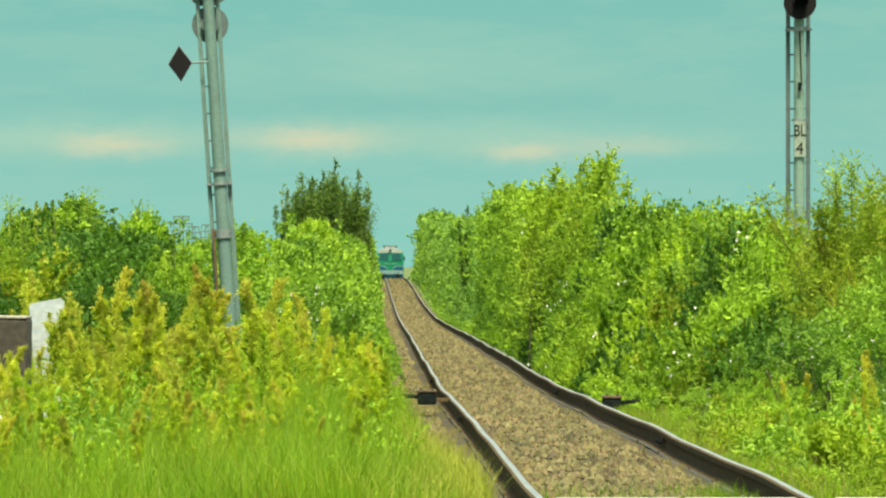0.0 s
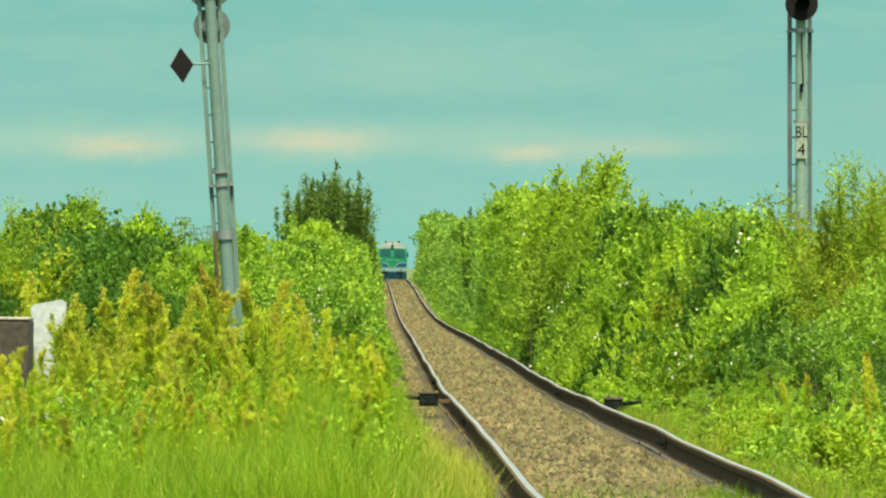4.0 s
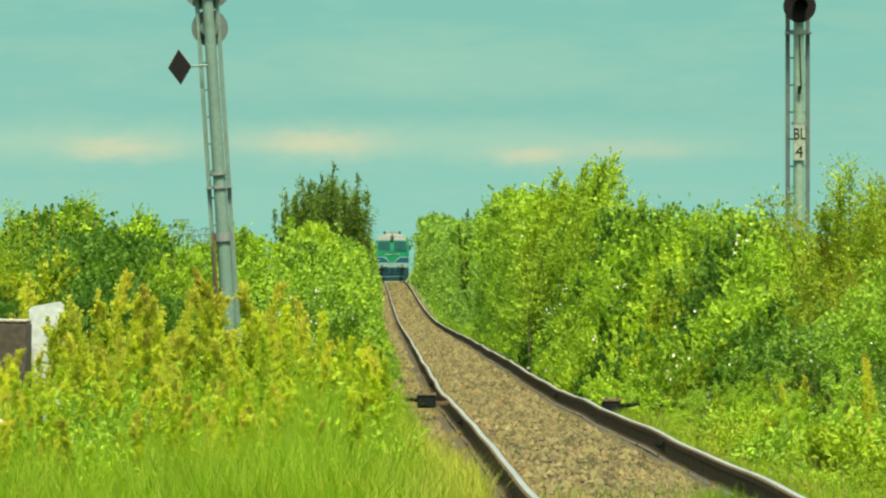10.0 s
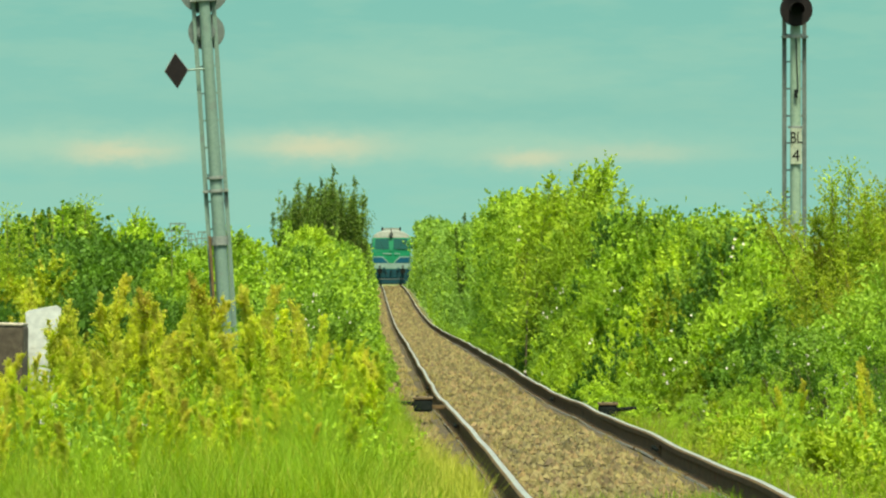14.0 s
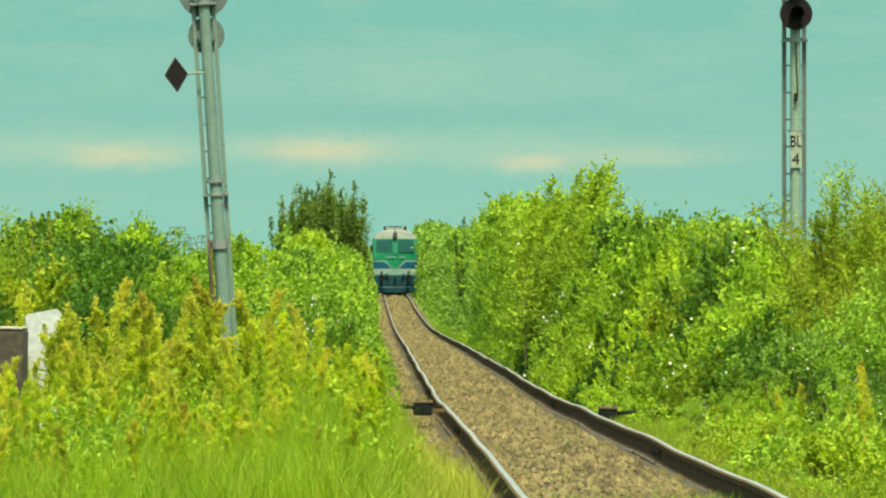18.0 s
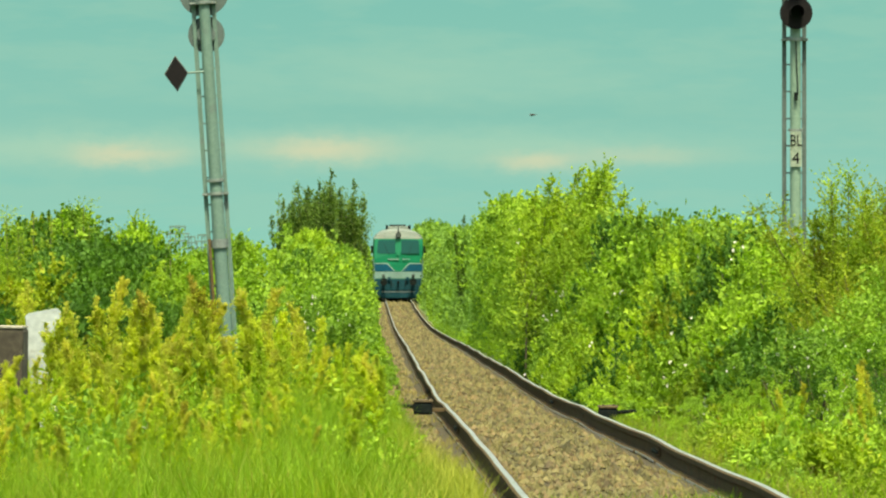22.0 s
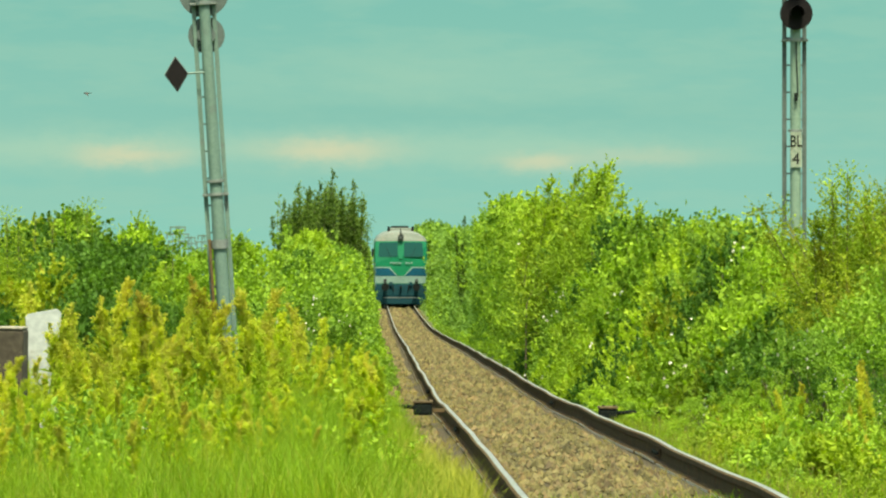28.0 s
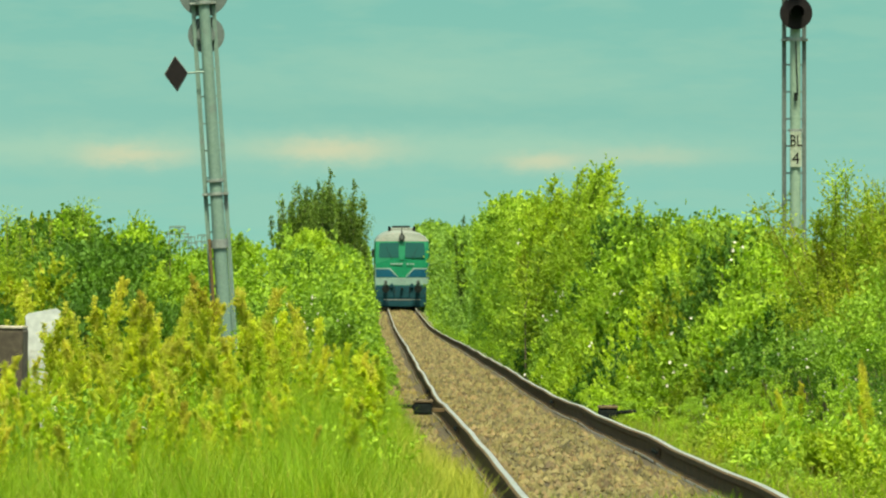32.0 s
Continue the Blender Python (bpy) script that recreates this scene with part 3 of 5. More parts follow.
    part("roof_rib", box(-0.74, 0.74, 1.2, 2.6, 4.05, 4.36, 0.05), ROOF, t, "grey roof box")
    for s in (-1, 1):
        part("roof_hook", tube((0.66 * s, 1.15, 4.2), (0.68 * s, 1.15, 4.44), 0.09, 0.06, seg=10), SOOT, t)
    part("exhaust", box(-0.5, 0.5, 7.5, 9.0, 4.15, 4.45, 0.04), SOOT, t, "sooty exhaust stack")
    part("underframe", box(-1.32, 1.32, 0.4, 16.5, 0.85, 1.06), SOOT, t)
    part("fuel_tank", box(-1.2, 1.2, 6.9, 10.0, 0.3, 0.86, 0.08), SOOT, t)
    for y0 in (1.4, 11.5):
        b = part("bogie", box(-1.15, 1.15, y0, y0 + 4.0, 0.42, 0.82, 0.05), SOOT, t)
        for i in range(3):
            for s in (-1, 1):
                part("wheel", tube((s * 0.71, y0 + 0.35 + 1.65 * i, 0.55), (s * 0.84, y0 + 0.35 + 1.65 * i, 0.55), 0.55, seg=28), RUSTY, b)
    return t


loco = locomotive()


# ---- plants ----
def twigs(points, z0, r, rng, bm, seg=5):
    for p in points:
        k = rng.uniform(0.15, 0.5)
        a = Vector((0, 0, z0 * rng.uniform(0.3, 1.2)))
        m = Vector((p[0] * k * 1.2, p[1] * k * 1.2, a.z + (p[2] - a.z) * 0.55))
        tube(a, m, r, r * 0.6, seg, bm)
        tube(m, p, r * 0.6, r * 0.15, seg, bm)


def shrub(name, seed, w, h, leafmat, shoots, per, size, width, label, category="shrub", base=0.12, updraft=0.8, blossom=0, top=0.0):
    """Unit plant: several stems and a crown of leafy shoots inside a lumpy outline."""
    rng = np.random.default_rng(seed)
    t = thing(name, pose(0, 0, 0), label, category)
    lumps = np.stack([rng.uniform(-w, w, 9) * 0.6, rng.uniform(-w, w, 9) * 0.6, h * np.concatenate([rng.uniform(0.08, 0.3, 3), rng.uniform(0.3, 0.82, 6)])], 1)
    lr = rng.uniform(0.28, 0.5, 9) * w
    # knobs of foliage over the lumps, leaves over the knobs
    kn = max(24, shoots // 5)
    c = rng.integers(0, 9, kn)
    dirs = unit(rng.normal(size=(kn, 3)))
    dirs[:, 2] = np.abs(dirs[:, 2]) * 0.9 - 0.3
    b = lumps[c] + dirs * lr[c, None] * rng.uniform(0.55, 1.0, (kn, 1))
    b[:, 2] = np.clip(b[:, 2], 0.04, h)
    kr = rng.uniform(0.5, 1.25, kn) * w * 0.185
    tall = (rng.uniform(size=kn) < 0.25 + top) & (b[:, 2] > 0.45 * h)
    axis = unit(dirs * 0.5 + np.array([0, 0, updraft]) + rng.normal(size=(kn, 3)) * 0.3)
    g = rng.integers(0, kn, shoots * per)
    q = unit(rng.normal(size=(shoots * per, 3)) + dirs[g] * 0.5 + np.array([0, 0, 0.35]))
    stretch = np.where(tall, 1.9, 0.5)[g, None] * np.abs(rng.normal(size=(shoots * per, 1))).clip(0, 1.4)
    taper = 1 / (1 + 0.55 * stretch)
    p = b[g] + (q * taper * rng.uniform(0.72, 1.06, (shoots * per, 1)) + axis[g] * stretch) * kr[g, None]
    p[:, 2] = np.maximum(p[:, 2], 0.02)
    ld = q * 0.2 + axis[g] * 0.6 + rng.normal(size=q.shape) * 0.45
    part("crown", leaf_mesh("crown", p, ld, size, width, rng, face=q, loose=0.14), leafmat, t, "leafy crown")
    bm = bmesh.new()
    twigs(lumps * np.array([1, 1, 0.85]), h * 0.12, 0.010 + 0.006 * h, rng, bm)
    twigs(b[rng.integers(0, kn, 14)], h * 0.2, 0.007, rng, bm, 4)
    part("trunk", bm, BARK, t, "brown woody stems")
    if blossom:
        q = p[rng.integers(0, shoots * per, blossom)] + rng.normal(size=(blossom, 3)) * 0.02 + np.array([0, -0.04, 0.03])
        q = np.repeat(q, 5, 0)
        a = np.tile(np.arange(5) * 1.2566, blossom)
        fd = np.stack([np.cos(a), -0.6 * np.ones_like(a), np.sin(a)], 1)
        part("blossom_spray", leaf_mesh("blossom_spray", q, fd, 0.028, 0.42, rng, 0.1), PETAL, t, "small white and pink blossoms")["kind"] = "stuff"
    return t


def tree(name, seed, h, w, leafmat, shoots, per, size, label):
    """Upright tree with steep limbs and a narrow ragged crown."""
    rng = np.random.default_rng(seed)
    t = thing(name, pose(0, 0, 0), label, "tree")
    bm = bmesh.new()
    tube((0, 0, -0.1), (0.05, 0, h * 0.45), 0.04 + 0.06 * w, 0.07 * w, 9, bm)
    tube((0.05, 0, h * 0.45), (0, 0.03, h * 0.8), 0.07 * w, 0.012, 7, bm)
    k = 16
    ang = rng.uniform(0, 6.28, k)
    hh = rng.uniform(0.12, 0.62, k) * h
    tips = np.stack([np.cos(ang) * w * rng.uniform(0.45, 1.0, k), np.sin(ang) * w * rng.uniform(0.45, 1.0, k),
                     np.minimum(hh + h * rng.uniform(0.2, 0.4, k), h * 0.97)], 1)
    for i in range(k):
        part("limb", tube((0.03, 0, hh[i]), tips[i], 0.012 + 0.016 * w, 0.005, 5), BARK, t)
    part("trunk", bm, BARK, t, "grey-brown trunk")
    c = rng.integers(0, k, shoots)
    u = rng.uniform(0.25, 1.05, (shoots, 1))
    b = np.stack([np.zeros(k), np.zeros(k), hh], 1)[c] * (1 - u) + tips[c] * u + rng.normal(size=(shoots, 3)) * 0.13 * w
    d = unit(rng.normal(size=(shoots, 3)) * 0.45 + np.array([0, 0, 1.0]))
    u = rng.uniform(0, 1, (shoots, per, 1))
    p = b[:, None] + d[:, None] * 0.42 * u + rng.normal(size=(shoots, per, 3)) * size * 0.7
    ld = d[:, None] * 0.5 + rng.normal(size=(shoots, per, 3)) * 0.8
    p, ld = p.reshape(-1, 3), ld.reshape(-1, 3)
    face = unit(np.stack([p[:, 0], p[:, 1], 0.35 * w + 0 * p[:, 2]], 1))
    part("crown", leaf_mesh("crown", p, ld, size, 0.42, rng, face=face, loose=0.4), leafmat, t, "ragged upright crown")
    return t


rnd = random.Random(11)
SWAY = []      # plants that move in the wind: thing, pose, scale, strength, phase


def plant(proto, x, d, s, sway=0.0, sink=0.03, turn=None, lean=0.0):
    m = pose(x, d, ground_z(x, d) - sink, 0, lean, 0) @ pose(0, 0, 0, 0, 0, rnd.uniform(0, 360) if turn is None else turn) @ Matrix.Diagonal((s * rnd.uniform(0.9, 1.12), s * rnd.uniform(0.9, 1.12), s, 1))
    ob = copy_thing(proto, m)
    if sway:
        SWAY.append((ob, m, sway, rnd.uniform(0, 6.28)))
    return ob


def retire(*protos):
    """Removes the patterns from which the copies were made."""
    for p in protos:
        for o in (*p.children_recursive, p):
            bpy.data.objects.remove(o)


JOINED = {}    # far or low growth joined by material


def grow(pool, x, d, s):
    """Near shrubs stand by themselves, far ones are joined; nothing past the strip of land beside the line."""
    if -0.075 * d - 0.6 < x < 0.105 * d:
        if d < 112:
            plant(rnd.choice(pool), x, d, s)
        else:
            join(rnd.choice(pool if d > 150 else lite), x, d, s)


def join(proto, x, d, s, sink=0.03):
    """Adds a plant to the joined growth that stands too far off to count."""
    m = pose(x, d, ground_z(x, d) - sink, 0, 0, rnd.uniform(0, 360)) @ Matrix.Diagonal((s * rnd.uniform(0.9, 1.12), s * rnd.uniform(0.9, 1.12), s, 1))
    m = np.array(m)
    for o in proto.children:
        if o.name.startswith(("blossom", "trunk") if d > 110 or s < 0.7 else ("blossom",)):
            continue
        if id(o.data) not in VERTS:
            v = np.empty(len(o.data.vertices) * 3)
            o.data.vertices.foreach_get("co", v)
            VERTS[id(o.data)] = (v.reshape(-1, 3), [tuple(p.vertices) for p in o.data.polygons])
        v, f = VERTS[id(o.data)]
        vs, fs = JOINED.setdefault(o.data.materials[0].name, ([], []))
        k = sum(len(q) for q in vs)
        vs.append(v @ m[:3, :3].T + m[:3, 3])
        fs.extend(tuple(i + k for i in p) for p in f)


VERTS = {}
lime = [shrub("shrub", 20 + i, 1.0, 2.4, LIME, 230, 17, 0.066, 0.42, "bright lime-green hedge shrub beside the track") for i in range(3)]
mids = [shrub("shrub", 30 + i, 1.05, 2.5, MID, 230, 17, 0.066, 0.42, "fresh green hedge shrub beside the track with a few pale blossoms", top=0.15, blossom=9) for i in range(3)]
darks = [shrub("shrub", 40 + i, 1.1, 2.4, DARK, 230, 17, 0.07, 0.44, "dark green leafy shrub in the hedge", top=0.12) for i in range(2)]
olives = [shrub("shrub", 50 + i, 0.95, 2.6, OLIVE, 230, 17, 0.062, 0.40, "olive-green shrub with long shoots", top=0.3) for i in range(2)]
roses = [shrub("rose_bush", 60 + i, 1.0, 1.9, MID, 190, 20, 0.055, 0.46, "wild rose bush dotted with small white blossoms", "rose bush", blossom=100, top=0.2) for i in range(2)]
far = [shrub("shrub", 70 + i, 1.4, 3.6, (FAR, FAR, MID, FAR)[i], 150, 8, 0.165, 0.44, "tall green trackside hedge shrub far down the line", updraft=1.2) for i in range(4)]

fine = [shrub("shrub", 310 + i, 1.0, 2.4, (LIME, MID, LIME)[i], 240, 15, 0.056, 0.40, "leafy green shrub growing up to the rail", top=0.15) for i in range(3)]
lite = [shrub("shrub", 64 + i, 1.05, 2.5, (LIME, MID, OLIVE, LIME)[i], 130, 12, 0.085, 0.42, "hedge shrub", top=0.12) for i in range(4)]
tangle = [shrub("shrub", 86 + i, 1.05, 2.3, (MID, LIME, MID)[i], 52, 10, 0.17, 0.40, "low bush") for i in range(3)]

_grid = np.random.default_rng(77).uniform(-1, 1, (256, 256))


def ripple(x, y):
    """Smooth noise of arrays, about -1 to 1."""
    x, y = np.asarray(x, float) + 500, np.asarray(y, float) + 500
    i, j = np.floor(x).astype(int), np.floor(y).astype(int)
    u, v = x - i, y - j
    u, v = u * u * (3 - 2 * u), v * v * (3 - 2 * v)
    g = lambda p, q: _grid[p % 256, q % 256]
    return (g(i, j) * (1 - u) + g(i + 1, j) * u) * (1 - v) + (g(i, j + 1) * (1 - u) + g(i + 1, j + 1) * u) * v


def quads(name, v):
    """A mesh of loose four-cornered leaves from an array (n, 4, 3)."""
    n = len(v)
    me = bpy.data.meshes.new(name)
    me.vertices.add(4 * n)
    me.loops.add(4 * n)
    me.polygons.add(n)
    me.vertices.foreach_set("co", v.astype(np.float32).ravel())
    me.loops.foreach_set("vertex_index", np.arange(4 * n, dtype=np.int32))
    me.polygons.foreach_set("loop_start", np.arange(0, 4 * n, 4, dtype=np.int32))
    me.update()
    return me


def leaves(p, d, size, width, rng, face, loose=0.35, droop=0.3):
    """Corners of folded leaves at p, pointing along d, facing roughly along face."""
    n = len(p)
    d = unit(d)
    side = unit(np.cross(d, face + loose * rng.normal(size=(n, 3))))
    up = np.cross(side, d)
    L = np.asarray(size).reshape(-1, 1) * rng.uniform(0.6, 1.3, (n, 1))
    W = L * width
    return np.stack([p, p + d * L * 0.5 + side * W + up * W * droop, p + d * L - up * L * 0.12, p + d * L * 0.5 - side * W + up * W * droop], 1)


def land(x, d):
    """Height of the ground for arrays, without its small waves."""
    side = np.abs(x - 1.65)
    return np.interp(d, _d, _z) - 0.21 - np.clip((side - 1.5) * 0.08, 0, 0.25)


def sprays(p, n, size, rng, per=13, length=0.34, lift=0.75, lean=(0, 0, 0), width=0.4):
    """Leafy shoots that grow out of a hedge's skin at points p with normals n; returns the corners, per leaves a shoot."""
    k = len(p)
    axis = unit(n * 0.55 + np.array([0, 0, lift]) + np.array(lean) + rng.normal(size=(k, 3)) * 0.33)
    ln = length * rng.uniform(0.45, 1.25, (k, 1, 1)) * (size / 0.07).reshape(-1, 1, 1) ** 0.6
    u = rng.uniform(0, 1, (k, per, 1))
    out = unit(rng.normal(size=(k, per, 3)) + n[:, None] * 0.55)
    q = p[:, None] + axis[:, None] * ln * u + out * (size.reshape(-1, 1, 1) * (1.6 - 1.2 * u))
    ld = axis[:, None] * 0.7 + out * 0.75 + rng.normal(size=q.shape) * 0.25
    face = out * 0.7 + n[:, None] * 0.5 + np.array([0, 0, 0.45])
    return leaves(q.reshape(-1, 3), ld.reshape(-1, 3), np.repeat(size, per), width, rng, unit(face.reshape(-1, 3)))


def skin(where, u, v):
    """Points and normals of a surface where(u, v)."""
    e = 0.04
    p = where(u, v)
    n = unit(np.cross(where(u + e, v) - p, where(u, v + e * 0.4) - p))
    return p, n


def bank_right(d, s):
    """The hedge beside the far rail: a sloping bank of brambles near the signals, a sheer clipped wall further on."""
    foot = np.interp(d, [54, 57, 60, 63, 67, 80, 96, 104, 112, 200, 440], [5.0, 4.45, 3.8, 3.3, 3.05, 2.92, 2.82, 2.80, 2.98, 3.0, 2.98])
    run = np.interp(d, [54, 62, 84, 98, 114, 200, 300, 440], [1.6, 1.9, 1.9, 0.85, 0.55, 0.75, 0.85, 1.05])
    tall = np.interp(d, [54, 58, 66, 76, 90, 98, 116, 148, 182, 220, 300, 440], [1.2, 1.5, 1.78, 2.3, 2.32, 2.65, 3.12, 3.4, 3.4, 3.6, 4.1, 3.9])
    tall = tall * (1 + 0.045 * ripple(d * 0.35, 3) + 0.04 * ripple(d * 1.1, 9))
    far_off = np.clip((d - 90) / 30, 0, 1)
    face, top = np.clip(s, 0, 1), np.clip(s - 1, 0, 1)
    bulge = (0.34 - 0.16 * far_off) * (np.abs(ripple(d * (0.7 - 0.3 * far_off), s * 1.5 + 7)) * 2 - 0.6) + 0.50 * np.abs(ripple(d * 1.5, s * 3.2 + 21)) + 0.36 * np.abs(ripple(d * 3.2, s * 6.5 + 40)) - 0.24
    bulge = bulge + far_off * (0.34 * ripple(d * 0.075, s * 0.7 + 2) * face + 0.20 * ripple(d * 0.12, s * 9 + 5) + 0.12 * ripple(d * 0.3, s * 19 + 11))
    x = foot + run * face ** (1.15 - 0.5 * far_off) + 3.2 * top - bulge * (0.35 + 0.65 * face)
    z = land(x, d) - 0.03 + tall * face ** 0.92 + bulge * 0.55 * face - 0.9 * top ** 2
    return np.stack([x, d + 0.3 * bulge, z], -1)


def bank_left(d, s):
    """The clipped wall of the hedge on the near side of the line, leaning away from the rails."""
    foot = np.interp(d, [66, 74, 90, 130, 260, 440], [-0.25, -0.14, -0.13, -0.08, 0.06, 0.04])
    tall = np.interp(d, [66, 70, 76, 86, 110, 200, 300, 440], [0.7, 1.2, 1.6, 1.85, 2.1, 2.65, 3.05, 2.9])
    face, top = np.clip(s, 0, 1), np.clip(s - 1, 0, 1)
    bulge = 0.15 * ripple(d * 0.5, s * 1.3 + 57) + 0.10 * ripple(d * 1.9, s * 3.3 + 71) + 0.06 * ripple(d * 4.3, s * 7 + 90)
    x = foot - np.interp(d, [66, 90, 130, 260, 440], [0.45, 0.45, 0.62, 0.75, 0.8]) * face ** 0.65 - 3.0 * top + bulge * (0.3 + 0.7 * face)
    z = land(x, d) - 0.03 + tall * face + bulge * 0.5 * face - 0.7 * top ** 2
    return np.stack([x, d, z], -1)


def mound_left(x, s):
    """The front of the left hedge: mounded bushes that rise away from the weeds."""
    tall = np.interp(x, [-5.6, -4.6, -3.9, -3.1, -2.7, -2.2, -0.9, -0.35, -0.05, 0.2], [2.25, 2.2, 2.25, 2.15, 2.0, 1.74, 1.66, 1.5, 1.2, 0.7])
    near = np.interp(x, [-5.6, -2.8, -2.2, 0.2], [65.0, 66.0, 69.0, 70.0])
    f = np.clip(s, 0, 1)
    bulge = 0.55 * ripple(x * 0.9, s * 2.6 + 107) + 0.58 * np.abs(ripple(x * 1.9, s * 5.0 + 121)) + 0.34 * np.abs(ripple(x * 4.0, s * 10 + 140)) - 0.28
    d = near + 13.5 * f ** 1.3 + 7 * np.clip(s - 1, 0, 1)
    z = land(x, d) - 0.03 + tall * f ** 0.72 + bulge * (0.25 + 0.75 * f) - 0.5 * np.clip(s - 1, 0, 1) ** 2
    return np.stack([x + 0.3 * bulge, d - bulge, z], -1)


def thin(a, s, rng, fa, fs, sa, sb, least=0.12, gain=2.4):
    """Which shoots stay: fewer in the creases between clumps, so that the hedge shows dark hollows."""
    lump = np.abs(ripple(a * fa, s * fs + sa)) + 0.7 * np.abs(ripple(a * fa * 2.1, s * fs * 2.03 + sb)) + 0.35 * ripple(a * fa * 0.4, s * fs * 0.5 + 3)
    return rng.uniform(size=len(a)) < np.clip(lump * gain - 0.25, least, 1)


def split_hedge(p, n, seed, gap, kinds, name, category, rng, size, per, length, lean, width=0.4, white=0.0, core=0.35):
    """Shares a skin of foliage out among separate shrubs, each with its own leaves, stems and tone."""
    pick = random.Random(seed)
    order = rng.permutation(len(p))
    seeds = []
    for i in order:
        if all((p[i] - q) @ (p[i] - q) > gap * gap for q in seeds):
            seeds.append(p[i])
        if len(seeds) > 140:
            break
    seeds = np.array(seeds)
    blur = p + rng.normal(size=p.shape) * gap * 0.13
    owner = ((blur[:, None] - seeds[None]) ** 2).sum(2).argmin(1)
    for k in range(len(seeds)):
        m = np.flatnonzero(owner == k)
        if len(m) < 8:
            continue
        mat, label = pick.choice(kinds)
        at = Vector((float(p[m, 0].mean()), float(p[m, 1].mean() + 0.4), 0))
        at.z = ground_z(at.x, at.y) - 0.02
        t = thing(name, pose(*at), label, category)
        o = np.array(at)
        q = p[m] - o
        v = sprays(q, n[m], np.full(len(m), size) * rng.uniform(0.85, 1.15), rng, per, length, 0.75, lean, width)
        if core:
            c = np.repeat(q, 2, 0) - np.repeat(n[m], 2, 0) * 0.22 + rng.normal(size=(2 * len(m), 3)) * 0.1
            keep = rng.uniform(size=len(c)) < core
            c = c[keep]
            v = np.concatenate([v, leaves(c, rng.normal(size=c.shape), np.full(len(c), size * 2.1), 0.45, rng, np.repeat(n[m], 2, 0)[keep])])
        v[:, :, 2] = np.maximum(v[:, :, 2], 0.0)
        part("crown", quads("crown", v), mat, t, "leafy crown")
        bm = bmesh.new()
        for i in rng.choice(len(m), 5):
            tube((rng.normal() * 0.05, rng.normal() * 0.05, -0.02), q[i] - n[m[i]] * 0.1, 0.014, 0.005, 5, bm)
        part("trunk", bm, BARK, t, "brown woody stems")
        count = int(white * len(m) * pick.choice((0.2, 0.5, 1.0, 1.6)))
        if count:
            hub = m[rng.integers(0, len(m), max(1, count // 3))]
            hub = hub[rng.integers(0, len(hub), count)]
            c = p[hub] - o + n[hub] * 0.16 + rng.normal(size=(count, 3)) * 0.09
            c = np.repeat(c, 5, 0)
            a = np.tile(np.arange(5) * 1.2566, count)
            fd = np.stack([np.cos(a), -0.6 * np.ones_like(a), np.sin(a)], 1)
            part("blossom_spray", leaf_mesh("blossom_spray", c, fd, 0.026, 0.45, rng, 0.1), PETAL, t, "small white and pink blossoms")["kind"] = "stuff"


def far_hedge(p, n, mats, sizes, rng, per=9):
    """Adds a far skin of foliage to the joined growth, in drifts of different leaf colours."""
    tone = ripple(p[:, 1] * 0.12, p[:, 2] * 0.5 + 3) + 0.7 * ripple(p[:, 1] * 0.2, p[:, 2] * 2.2) + rng.normal(size=len(p)) * 0.12
    cut = np.quantile(tone, np.linspace(0, 1, len(mats) + 1)[1:-1])
    which = np.searchsorted(cut, tone)
    for k, mat in enumerate(mats):
        m = np.flatnonzero(which == k)
        v = sprays(p[m], n[m], sizes[m], rng, per, 0.36, 0.8)
        SKIN.setdefault(mat.name, []).append(v)


SKIN = {}      # corners of far leaves by material


def plume(name, seed, h, spread, leafmat, stems, size, label, bend=0.35, dense=150, bushy=0.26, wild=0.0):
    """Tall shoots from one root: thin curved stems with short side twigs, each twig a brush of leaves."""
    rng = np.random.default_rng(seed)
    t = thing(name, pose(0, 0, 0), label, "shrub")
    vs = []
    for i in range(stems):
        hh = h * (1.0 if i == 0 else rng.uniform(0.55, 0.97))
        a = rng.uniform(0, 6.28)
        foot = np.array([math.cos(a), math.sin(a), 0]) * spread * rng.uniform(0.05, 0.3)
        tip = foot * 2.6 + np.array([bend * hh * rng.uniform(0.5, 1.2) + wild * rng.normal(), rng.normal() * (0.1 + wild), hh])
        mid = foot * 1.9 + (tip - foot) * np.array([0.28, 0.4, 0.55])
        bm = tube(foot - np.array([0, 0, 0.05]), mid, 0.012, 0.008, 5)
        tube(mid, tip, 0.008, 0.003, 4, bm)
        part("stem", bm, BARK, t, "thin woody stem")
        k = max(12, dense // 9)
        u = np.sort(rng.uniform(0.22, 1.0, (k, 1)), 0)
        root = foot * (1 - u) ** 2 + 2 * mid * u * (1 - u) + tip * u ** 2
        tan = unit((mid - foot) * (1 - u) + (tip - mid) * u)
        twig = unit(tan * 0.9 + rng.normal(size=(k, 3)) * 0.75) * bushy * (1.25 - 0.85 * u) * rng.uniform(0.4, 1.3, (k, 1))
        w = rng.uniform(0, 1, (k, 9, 1))
        out = unit(rng.normal(size=(k, 9, 3)))
        q = root[:, None] + twig[:, None] * w + out * size * 0.55 * (1.2 - w)
        ld = unit(twig)[:, None] * 0.8 + out * 0.6
        vs.append(leaves(q.reshape(-1, 3), ld.reshape(-1, 3), np.full(k * 9, size), 0.36, rng, unit(out + np.array([0, -0.3, 0.5])).reshape(-1, 3)))
    part("crown", quads("crown", np.concatenate(vs)), leafmat, t, "feathery upright shoots")
    return t


